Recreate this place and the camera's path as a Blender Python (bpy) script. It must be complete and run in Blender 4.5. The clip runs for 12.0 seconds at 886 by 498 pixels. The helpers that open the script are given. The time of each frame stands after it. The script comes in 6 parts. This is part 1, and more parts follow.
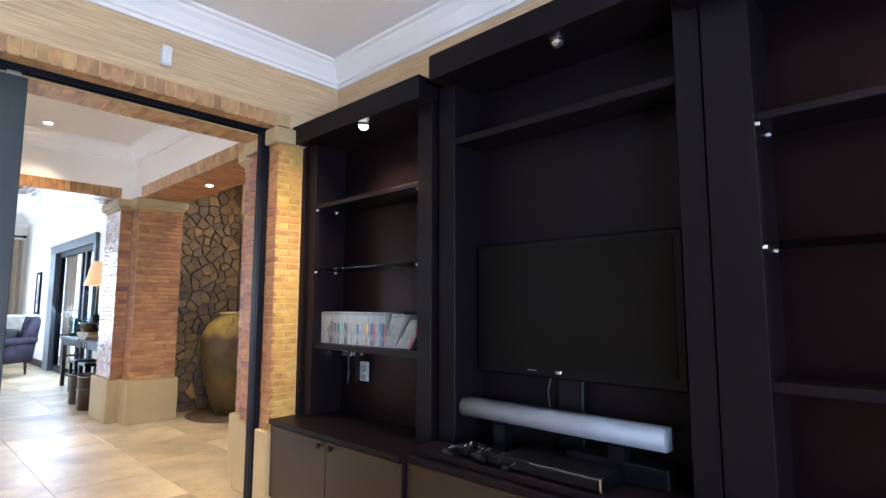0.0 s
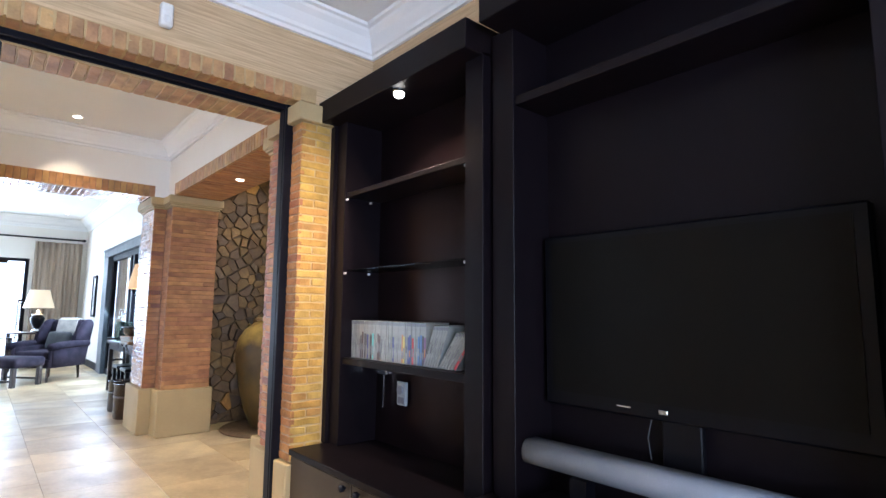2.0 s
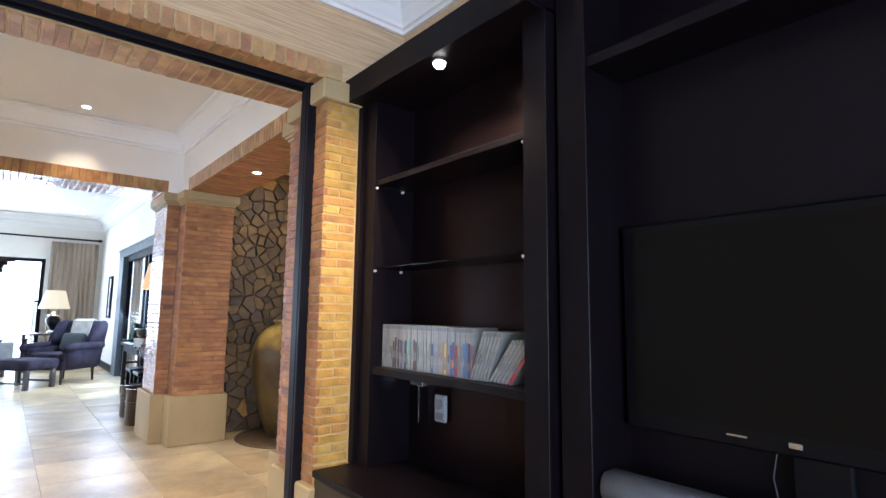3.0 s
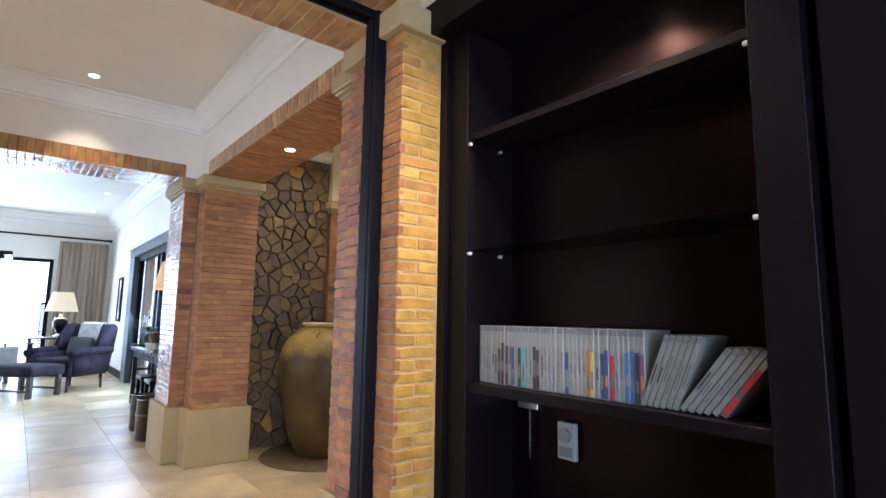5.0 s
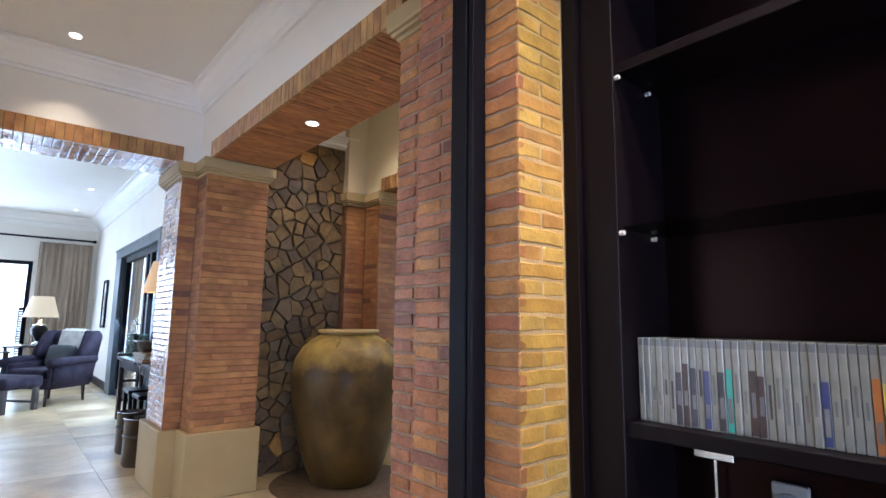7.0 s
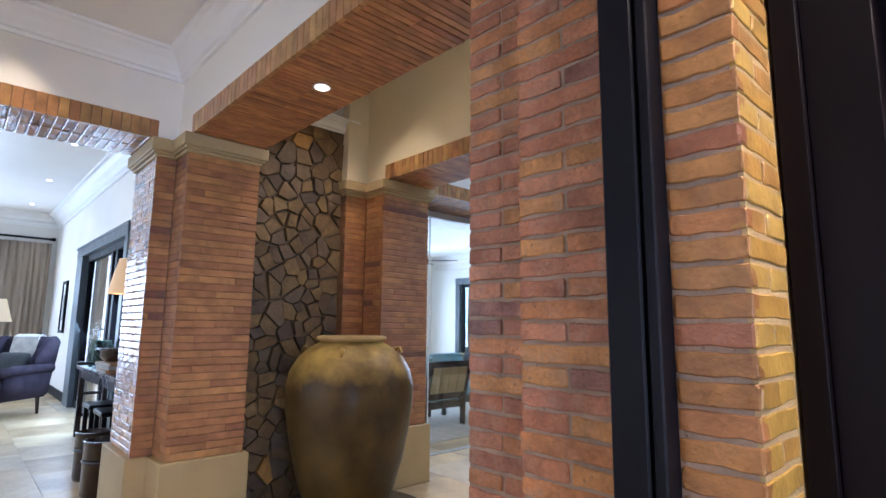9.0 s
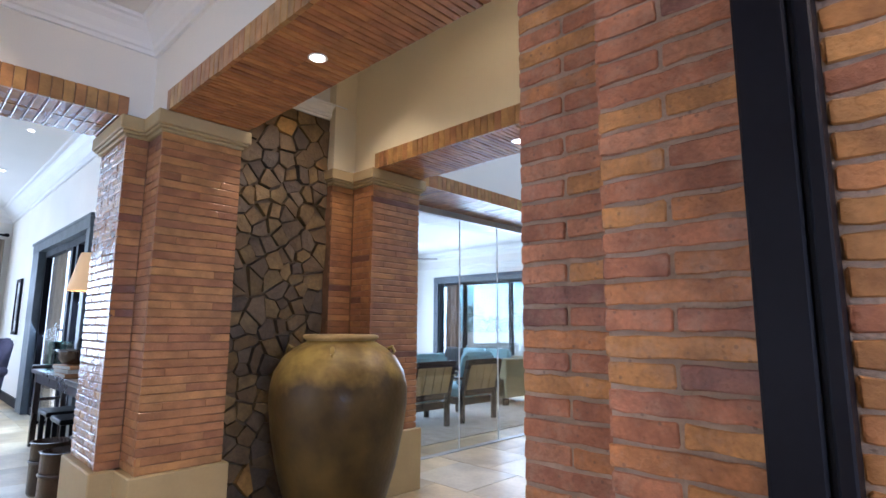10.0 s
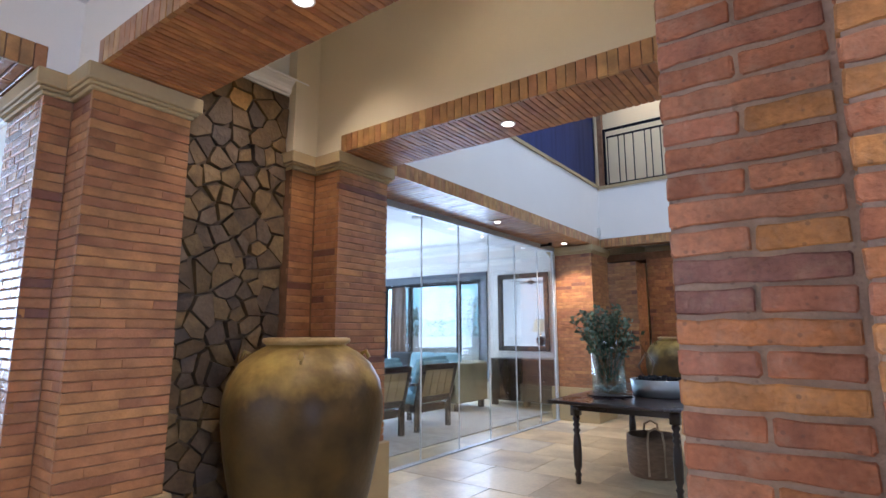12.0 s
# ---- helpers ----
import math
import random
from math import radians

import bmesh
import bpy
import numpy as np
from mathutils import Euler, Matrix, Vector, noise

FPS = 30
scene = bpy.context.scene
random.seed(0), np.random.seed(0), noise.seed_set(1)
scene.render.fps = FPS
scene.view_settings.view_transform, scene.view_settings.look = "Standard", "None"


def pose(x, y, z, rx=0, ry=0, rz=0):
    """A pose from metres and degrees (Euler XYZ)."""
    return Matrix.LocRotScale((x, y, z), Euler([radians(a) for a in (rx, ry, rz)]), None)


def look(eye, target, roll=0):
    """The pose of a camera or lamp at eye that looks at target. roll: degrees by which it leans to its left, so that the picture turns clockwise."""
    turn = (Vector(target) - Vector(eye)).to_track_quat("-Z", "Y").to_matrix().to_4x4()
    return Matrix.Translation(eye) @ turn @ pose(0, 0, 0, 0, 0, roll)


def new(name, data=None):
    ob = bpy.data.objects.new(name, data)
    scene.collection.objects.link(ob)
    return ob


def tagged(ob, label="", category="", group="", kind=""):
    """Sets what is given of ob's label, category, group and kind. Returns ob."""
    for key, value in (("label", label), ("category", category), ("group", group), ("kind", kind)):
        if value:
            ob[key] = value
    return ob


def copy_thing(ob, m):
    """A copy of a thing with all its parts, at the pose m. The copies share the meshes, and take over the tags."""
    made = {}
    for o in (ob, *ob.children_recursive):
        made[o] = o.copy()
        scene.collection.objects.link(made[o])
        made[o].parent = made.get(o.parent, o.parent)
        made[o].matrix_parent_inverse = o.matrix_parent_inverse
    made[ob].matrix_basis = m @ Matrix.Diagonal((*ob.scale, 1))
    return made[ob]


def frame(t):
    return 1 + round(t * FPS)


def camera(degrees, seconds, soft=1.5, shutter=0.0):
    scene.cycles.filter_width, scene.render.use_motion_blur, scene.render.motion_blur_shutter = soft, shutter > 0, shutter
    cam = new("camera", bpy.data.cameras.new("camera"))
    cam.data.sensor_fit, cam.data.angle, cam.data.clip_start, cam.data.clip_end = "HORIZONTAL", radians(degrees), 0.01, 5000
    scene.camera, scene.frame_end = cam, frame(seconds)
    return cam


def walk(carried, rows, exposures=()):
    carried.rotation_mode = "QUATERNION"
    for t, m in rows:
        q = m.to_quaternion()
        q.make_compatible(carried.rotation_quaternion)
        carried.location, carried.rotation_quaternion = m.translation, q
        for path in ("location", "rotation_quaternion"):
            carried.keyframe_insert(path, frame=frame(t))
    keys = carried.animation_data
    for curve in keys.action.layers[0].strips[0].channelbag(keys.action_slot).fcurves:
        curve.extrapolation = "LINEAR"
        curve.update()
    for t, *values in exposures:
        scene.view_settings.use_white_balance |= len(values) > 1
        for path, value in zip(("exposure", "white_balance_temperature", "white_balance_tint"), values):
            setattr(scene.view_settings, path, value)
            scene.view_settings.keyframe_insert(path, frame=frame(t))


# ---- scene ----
cam = camera(79.8, 12.0)
PATH = [
    (0, (0.737, -0.135, 1.164), (-0.628, 1.311, 1.38), 0.1),
    (0.5, (0.648, -0.013, 1.178), (-0.757, 1.393, 1.399), 0.2),
    (1, (0.547, 0.098, 1.184), (-0.891, 1.47, 1.408), 0.3),
    (1.5, (0.444, 0.212, 1.189), (-1.028, 1.546, 1.418), 0.4),
    (2, (0.316, 0.292, 1.184), (-1.183, 1.596, 1.416), 0.5),
    (2.5, (0.148, 0.354, 1.188), (-1.371, 1.633, 1.424), 0.6),
    (3, (-0.021, 0.408, 1.187), (-1.553, 1.671, 1.426), 0.7),
    (5, (-0.748, 0.516, 1.152), (-2.297, 1.754, 1.412), 0.9),
    (5.5, (-0.926, 0.542, 1.167), (-2.469, 1.786, 1.432), 0.9),
    (6, (-1.089, 0.566, 1.156), (-2.626, 1.818, 1.423), 0.9),
    (6.5, (-1.264, 0.587, 1.163), (-2.796, 1.843, 1.436), 0.9),
    (7, (-1.43, 0.6, 1.159), (-2.951, 1.869, 1.435), 0.7),
    (9, (-2.008, 0.701, 1.169), (-3.462, 2.044, 1.458), 0.6),
    (9.5, (-2.137, 0.709, 1.151), (-3.553, 2.091, 1.445), 0.5),
    (10, (-2.278, 0.736, 1.146), (-3.654, 2.157, 1.44), 0.4),
    (10.5, (-2.412, 0.758, 1.148), (-3.746, 2.218, 1.443), 0.3),
    (11, (-2.518, 0.794, 1.132), (-3.808, 2.292, 1.435), 0.2),
    (11.5, (-2.618, 0.811, 1.127), (-3.859, 2.349, 1.434), 0.1),
    (12, (-2.725, 0.804, 1.125), (-3.902, 2.39, 1.438), -0.1),
]
walk(cam, [(t, look(eye, target, roll)) for t, eye, target, roll in PATH], [(0.0, 0.32, 5680, 16), (3.0, 0.18, 5620, 16), (5.0, 0.0, 5560, 16), (7.0, -0.18, 5460, 17), (10.0, -0.2, 5400, 20), (12.0, -0.2, 5380, 22)])


# ---- world, sun, exposure ----
world = bpy.data.worlds.new("world")
scene.world = world
world.use_nodes = True
sky = world.node_tree.nodes.new("ShaderNodeTexSky")
sky.sky_type, sky.sun_disc = "NISHITA", False
sky.sun_elevation, sky.sun_rotation = radians(48), radians(200)
world.node_tree.links.new(sky.outputs[0], world.node_tree.nodes["Background"].inputs[0])
world.node_tree.nodes["Background"].inputs[1].default_value = 0.12
sun = new("sun", bpy.data.lights.new("sun", "SUN"))
sun.data.energy, sun.data.angle, sun.data.color = 3.0, radians(0.5), (1, 0.95, 0.88)
sun.matrix_world = look((0, 0, 20), (5.1, -14.0, 4.0))


def area(name, eye, target, w, h, power, color):
    ob = new(name, bpy.data.lights.new(name, "AREA"))
    ob.data.shape, ob.data.size, ob.data.size_y = "RECTANGLE", w, h
    ob.data.energy, ob.data.color = power, color
    ob.matrix_world = look(eye, target)
    return ob


DAY = (0.68, 0.86, 1.0)
WARM = (1.0, 0.78, 0.49)
area("daylight_fill", (-14.1, -0.6, 1.3), (-5, -0.6, 1.0), 3.2, 2.0, 180, DAY)
area("daylight_fill", (-10.0, 2.15, 1.2), (-9.6, -1.5, -0.6), 2.8, 2.0, 135, DAY)
area("daylight_fill", (-9.0, -3.8, 1.4), (-9, 4, 1.0), 5.0, 2.2, 50, DAY)
# Fill from an unseen south opening, added to brighten hall ceiling and pillars.
area("daylight_fill", (-4.1, -3.9, 1.3), (-4.1, 3, 1.2), 1.7, 1.9, 9, (0.86, 0.93, 1.0))
area("daylight_fill", (2.9, -0.9, 1.5), (-3, -0.6, 1.4), 2.2, 1.6, 74, (0.66, 0.82, 1.0))
# Added uplight for the study ceiling and crown, standing for ground bounce.
area("daylight_fill", (2.9, -0.9, 0.7), (-1.2, -0.2, 3.4), 2.2, 0.7, 125, (0.8, 0.88, 1.0))
area("daylight_fill", (-8.7, 8.65, 1.2), (-8.5, 3, 0.8), 2.2, 1.7, 130, DAY)
area("daylight_fill", (-10.9, 6.2, 1.4), (-6, 6.2, 1.0), 3.6, 1.8, 190, DAY)
# Added overhead fill for the tall hall; the ceiling has no opening here.
area("daylight_fill", (-3.4, 5.6, 5.1), (-3.6, 5.6, 0), 3.0, 3.4, 110, (0.7, 0.86, 1.0))


def spot(x, y, z, power, angle=95, color=WARM, size=0.035, aim=(0, 0, -1), blend=0.7):
    ob = new("downlight_lamp", bpy.data.lights.new("downlight_lamp", "SPOT"))
    ob.data.energy, ob.data.color, ob.data.shadow_soft_size = power, color, size
    ob.data.spot_size, ob.data.spot_blend = radians(angle), blend
    ob.matrix_world = look((x, y, z), (x + aim[0], y + aim[1] + 0.001, z + aim[2]))
    return ob


# ---- materials ----
def mat(name, color, rough=0.6, metal=0.0, color2=None, scale=6.0, fine=60.0, bump=0.15, stretch=(1, 1, 1), spread=0.0,
        island=False, coat=0.0, rough_var=0.08, palette=None, spec=0.5, fv=0.07):
    m = bpy.data.materials.new(name)
    m.use_nodes = True
    nt = m.node_tree
    N, L = nt.nodes, nt.links
    b = N["Principled BSDF"]
    tc = N.new("ShaderNodeTexCoord")
    mp = N.new("ShaderNodeMapping")
    mp.inputs["Scale"].default_value = stretch
    L.new(tc.outputs["Object"], mp.inputs[0])
    vec = mp.outputs[0]
    rnd = None
    if spread or palette:
        if island:
            g = N.new("ShaderNodeNewGeometry")
            rnd = g.outputs["Random Per Island"]
        else:
            g = N.new("ShaderNodeObjectInfo")
            rnd = g.outputs["Random"]
        off = N.new("ShaderNodeVectorMath")
        off.operation = "ADD"
        mul = N.new("ShaderNodeMath")
        mul.operation = "MULTIPLY"
        mul.inputs[1].default_value = 37.0
        L.new(rnd, mul.inputs[0])
        L.new(vec, off.inputs[0])
        L.new(mul.outputs[0], off.inputs[1])
        vec = off.outputs[0]
    n1 = N.new("ShaderNodeTexNoise")
    n1.inputs["Scale"].default_value = scale
    n1.inputs["Detail"].default_value = 5
    n2 = N.new("ShaderNodeTexNoise")
    n2.inputs["Scale"].default_value = fine
    n2.inputs["Detail"].default_value = 4
    L.new(vec, n1.inputs["Vector"])
    L.new(vec, n2.inputs["Vector"])
    mix = N.new("ShaderNodeMix")
    mix.data_type = "RGBA"
    c2 = color2 or tuple(c * 0.72 for c in color)
    mix.inputs[6].default_value = (*color, 1)
    mix.inputs[7].default_value = (*c2, 1)
    if palette:
        ramp = N.new("ShaderNodeValToRGB")
        ramp.color_ramp.interpolation = "CONSTANT" if len(palette) > 3 else "LINEAR"
        els = ramp.color_ramp.elements
        while len(els) < len(palette):
            els.new(0.5)
        for i, (p, c) in enumerate(palette):
            els[i].position = p
            els[i].color = (*c, 1)
        L.new(rnd, ramp.inputs[0])
        L.new(ramp.outputs[0], mix.inputs[6])
        dk = N.new("ShaderNodeMix")
        dk.data_type, dk.blend_type = "RGBA", "MULTIPLY"
        dk.inputs[0].default_value = 1
        dk.inputs[7].default_value = (0.6, 0.58, 0.6, 1)
        L.new(ramp.outputs[0], dk.inputs[6])
        L.new(dk.outputs[2], mix.inputs[7])
    ctr = N.new("ShaderNodeMapRange")
    ctr.inputs[1].default_value, ctr.inputs[2].default_value = 0.35, 0.65
    L.new(n1.outputs[0], ctr.inputs[0])
    L.new(ctr.outputs[0], mix.inputs[0])
    out = mix.outputs[2]
    hsv = N.new("ShaderNodeHueSaturation")
    L.new(out, hsv.inputs["Color"])
    vr = N.new("ShaderNodeMapRange")
    vr.inputs[1].default_value, vr.inputs[2].default_value = 0.3, 0.7
    vr.inputs[3].default_value, vr.inputs[4].default_value = 1 - fv, 1 + fv
    L.new(n2.outputs[0], vr.inputs[0])
    if spread:
        m2 = N.new("ShaderNodeMapRange")
        m2.inputs[3].default_value, m2.inputs[4].default_value = 1 - spread, 1 + spread
        L.new(rnd, m2.inputs[0])
        m3 = N.new("ShaderNodeMath")
        m3.operation = "MULTIPLY"
        L.new(vr.outputs[0], m3.inputs[0])
        L.new(m2.outputs[0], m3.inputs[1])
        L.new(m3.outputs[0], hsv.inputs["Value"])
    else:
        L.new(vr.outputs[0], hsv.inputs["Value"])
    L.new(hsv.outputs[0], b.inputs["Base Color"])
    rr = N.new("ShaderNodeMapRange")
    rr.inputs[3].default_value, rr.inputs[4].default_value = max(0.02, rough - rough_var), min(1, rough + rough_var)
    L.new(n1.outputs[0], rr.inputs[0])
    L.new(rr.outputs[0], b.inputs["Roughness"])
    b.inputs["Metallic"].default_value = metal
    b.inputs["Coat Weight"].default_value = coat
    b.inputs["Coat Roughness"].default_value = 0.2
    b.inputs["Specular IOR Level"].default_value = spec
    if bump:
        bp = N.new("ShaderNodeBump")
        bp.inputs["Strength"].default_value = bump
        bp.inputs["Distance"].default_value = 0.004
        ad = N.new("ShaderNodeMath")
        L.new(n1.outputs[0], ad.inputs[0])
        L.new(n2.outputs[0], ad.inputs[1])
        L.new(ad.outputs[0], bp.inputs["Height"])
        L.new(bp.outputs[0], b.inputs["Normal"])
    return m


def glow(name, color, strength):
    m = bpy.data.materials.new(name)
    m.use_nodes = True
    b = m.node_tree.nodes["Principled BSDF"]
    b.inputs["Base Color"].default_value = (*color, 1)
    b.inputs["Emission Color"].default_value = (*color, 1)
    b.inputs["Emission Strength"].default_value = strength
    return m


def glass(name, tint=(0.93, 0.98, 0.97), rough=0.01, gloss=0.45):
    m = bpy.data.materials.new(name)
    m.use_nodes = True
    nt = m.node_tree
    nt.nodes.clear()
    o = nt.nodes.new("ShaderNodeOutputMaterial")
    mx = nt.nodes.new("ShaderNodeMixShader")
    t = nt.nodes.new("ShaderNodeBsdfTransparent")
    t.inputs[0].default_value = (*tint, 1)
    g = nt.nodes.new("ShaderNodeBsdfGlossy")
    g.inputs["Roughness"].default_value = rough
    f = nt.nodes.new("ShaderNodeLayerWeight")
    f.inputs[0].default_value = 0.25
    p = nt.nodes.new("ShaderNodeMath")
    p.operation = "MULTIPLY_ADD"
    p.inputs[1].default_value, p.inputs[2].default_value = gloss, gloss * 0.07
    nt.links.new(f.outputs["Facing"], p.inputs[0])
    nt.links.new(p.outputs[0], mx.inputs[0])
    nt.links.new(t.outputs[0], mx.inputs[1])
    nt.links.new(g.outputs[0], mx.inputs[2])
    nt.links.new(mx.outputs[0], o.inputs[0])
    return m


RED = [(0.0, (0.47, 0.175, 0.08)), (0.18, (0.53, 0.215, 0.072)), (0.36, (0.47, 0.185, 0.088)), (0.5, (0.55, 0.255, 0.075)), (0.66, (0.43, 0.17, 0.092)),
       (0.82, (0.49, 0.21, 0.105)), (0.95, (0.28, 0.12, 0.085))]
# Warm study light painted in: the same bricks are red round the corner.
LAMPLIT = [(0.0, (0.6, 0.37, 0.075)), (0.25, (0.57, 0.33, 0.07)), (0.5, (0.62, 0.4, 0.095)), (0.75, (0.54, 0.3, 0.065)), (0.9, (0.47, 0.25, 0.065))]
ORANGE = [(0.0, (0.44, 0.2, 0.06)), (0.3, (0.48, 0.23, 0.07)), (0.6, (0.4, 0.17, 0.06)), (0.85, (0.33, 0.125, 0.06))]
LINTEL = [(0.0, (0.56, 0.32, 0.14)), (0.3, (0.6, 0.37, 0.15)), (0.6, (0.52, 0.28, 0.13)), (0.85, (0.46, 0.23, 0.11))]
HALL = [(0.0, (0.44, 0.2, 0.08)), (0.2, (0.48, 0.23, 0.088)), (0.42, (0.41, 0.18, 0.075)), (0.6, (0.5, 0.25, 0.092)), (0.78, (0.38, 0.165, 0.075)), (0.965, (0.2, 0.085, 0.055))]
STRIP = [(0.0, (0.52, 0.28, 0.1)), (0.3, (0.57, 0.33, 0.115)), (0.55, (0.48, 0.24, 0.09)), (0.8, (0.43, 0.2, 0.08))]
M = {}
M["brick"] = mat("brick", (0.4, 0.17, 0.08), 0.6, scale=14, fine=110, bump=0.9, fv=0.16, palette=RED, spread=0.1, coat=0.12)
M["brick_hall"] = mat("brick_varnished", (0.4, 0.17, 0.08), 0.36, scale=9, fine=90, bump=0.4, spread=0.05, coat=0.4, palette=HALL)
M["brick_glossy"] = mat("brick_glossy", (0.4, 0.17, 0.08), 0.26, scale=9, fine=90, bump=0.5, spread=0.08, coat=0.5, palette=HALL)
M["brick_soffit"] = mat("brick_soffit", (0.46, 0.2, 0.075), 0.45, scale=9, fine=90, bump=0.5, spread=0.06, coat=0.2,
                        palette=[(0.0, (0.48, 0.21, 0.078)), (0.4, (0.53, 0.245, 0.085)), (0.7, (0.43, 0.175, 0.07)), (0.92, (0.34, 0.14, 0.065))])
M["brick_strip"] = mat("brick_strip", (0.4, 0.17, 0.08), 0.36, scale=9, fine=90, bump=0.3, spread=0.13, coat=0.4, palette=STRIP)
# Lit copy of the jamb brick; its yellow stands for lamplight.
M["brick_buff"] = mat("brick_buff", (0.6, 0.4, 0.13), 0.5, scale=9, fine=90, bump=0.5, palette=LAMPLIT, spread=0.08, coat=0.2)
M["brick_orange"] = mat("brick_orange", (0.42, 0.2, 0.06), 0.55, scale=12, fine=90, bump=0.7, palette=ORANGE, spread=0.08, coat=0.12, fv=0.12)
M["brick_lintel"] = mat("brick_lintel", (0.55, 0.3, 0.13), 0.55, scale=9, fine=90, bump=0.5, palette=LINTEL, spread=0.08, coat=0.15)
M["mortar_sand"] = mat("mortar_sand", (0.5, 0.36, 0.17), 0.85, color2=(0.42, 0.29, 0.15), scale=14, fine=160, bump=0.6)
M["mortar"] = mat("mortar", (0.4, 0.29, 0.22), 0.9, scale=14, fine=160, bump=0.6)
M["mortar_hall"] = mat("mortar_brown", (0.26, 0.135, 0.07), 0.8, scale=14, fine=160, bump=0.5)
M["stonecap"] = mat("dressed_stone", (0.43, 0.325, 0.165), 0.6, color2=(0.39, 0.29, 0.145), scale=3, fine=60, bump=0.08, fv=0.025)
M["rubble"] = mat("rubble", (0.2, 0.15, 0.1), 0.6, scale=9, fine=45, fv=0.18, bump=1.0, spread=0.15,
                  palette=[(0.0, (0.18, 0.112, 0.048)), (0.2, (0.2, 0.13, 0.05)), (0.4, (0.135, 0.09, 0.047)), (0.55, (0.22, 0.14, 0.053)),
                           (0.7, (0.145, 0.1, 0.058)), (0.85, (0.095, 0.068, 0.045)), (0.97, (0.36, 0.2, 0.055))])
M["joint"] = mat("dark_joint", (0.16, 0.11, 0.062), 0.9, bump=0.5)
M["white"] = mat("white_paint", (0.8, 0.77, 0.72), 0.6, color2=(0.78, 0.75, 0.7), scale=2, fine=120, bump=0.05, fv=0.012)
M["ceiling"] = mat("ceiling_paint", (0.8, 0.79, 0.77), 0.7, color2=(0.78, 0.77, 0.75), scale=1.5, fine=120, bump=0.03, fv=0.012)
M["cream"] = mat("cream_paint", (0.74, 0.65, 0.46), 0.6, color2=(0.72, 0.63, 0.44), scale=2, fine=120, bump=0.05, fv=0.012)
M["crown"] = mat("crown_paint", (0.82, 0.82, 0.82), 0.45, color2=(0.8, 0.8, 0.8), scale=3, fine=100, bump=0.03, fv=0.012)
M["wallpaper"] = mat("grasscloth", (0.64, 0.47, 0.28), 0.75, color2=(0.47, 0.33, 0.19), scale=3, fine=14, bump=0.5, stretch=(1.2, 1.2, 42))
M["espresso"] = mat("espresso_wood", (0.006, 0.0042, 0.0058), 0.4, spec=0.12, color2=(0.0055, 0.0038, 0.0053), scale=3, fine=40, bump=0.05, stretch=(1, 1, 0.15), coat=0.0)
M["espresso_red"] = mat("espresso_back", (0.0045, 0.0027, 0.0034), 0.29, color2=(0.004, 0.0025, 0.0032), scale=2, fine=40, bump=0, coat=0.0, spec=0.12, rough_var=0.02)
M["espresso_red"].node_tree.nodes["Principled BSDF"].inputs["Specular Tint"].default_value = (1.0, 0.5, 0.42, 1)
M["base_wood"] = mat("base_wood", (0.036, 0.022, 0.013), 0.3, spec=0.25, color2=(0.035, 0.021, 0.012), scale=3, fine=40, bump=0.04, stretch=(0.3, 1, 1), coat=0.12)
M["black"] = mat("black_plastic", (0.0035, 0.0035, 0.005), 0.35, bump=0.03, spec=0.15, color2=(0.0025, 0.0025, 0.004))
M["screen"] = mat("screen", (0.0055, 0.0048, 0.004), 0.3, bump=0.0, rough_var=0.02, spec=0.1, color2=(0.0045, 0.004, 0.0035))
M["silver"] = mat("silver_cloth", (0.24, 0.26, 0.3), 0.55, metal=0.2, fine=400, bump=0.05, color2=(0.19, 0.21, 0.25))
M["bowl_steel"] = mat("brushed_bowl_steel", (0.5, 0.53, 0.55), 0.36, metal=0.85, fine=200, bump=0.1, color2=(0.44, 0.47, 0.5))
M["steel"] = mat("steel", (0.6, 0.61, 0.62), 0.25, metal=1.0, bump=0.03, color2=(0.55, 0.56, 0.57))
M["frame"] = mat("dark_steel_frame", (0.008, 0.0078, 0.012), 0.45, bump=0.03, color2=(0.006, 0.006, 0.0095), spec=0.1)
M["doorframe"] = mat("grey_painted_frame", (0.075, 0.095, 0.115), 0.4, bump=0.05)
M["leaf_teal"] = mat("dark_teal_panel", (0.014, 0.024, 0.03), 0.4, bump=0.04)
# White plastic painted grey to stand for the shade inside the cabinet.
M["control_white"] = mat("shaded_white_plastic", (0.3, 0.32, 0.33), 0.45, bump=0.02, color2=(0.27, 0.29, 0.3))
M["plastic_white"] = mat("white_plastic", (0.75, 0.75, 0.73), 0.4, bump=0.02, color2=(0.73, 0.73, 0.71))
M["darkwood"] = mat("dark_wood", (0.026, 0.012, 0.009), 0.28, color2=(0.017, 0.008, 0.006), scale=4, fine=60, stretch=(1, 1, 0.2), bump=0.08, coat=0.18)
M["jar"] = mat("glazed_jar", (0.4, 0.28, 0.075), 0.4, color2=(0.2, 0.125, 0.032), scale=7, fine=34, bump=0.5, coat=0.06, spec=0.3)
M["jar_lip"] = mat("jar_lip", (0.43, 0.31, 0.14), 0.5, color2=(0.34, 0.23, 0.09), scale=8, fine=40, bump=0.4)
# Pale non-metal base: the reflection on the metal studs is painted in.
M["stud"] = mat("shelf_stud", (0.7, 0.7, 0.72), 0.25, bump=0, spec=0.8)


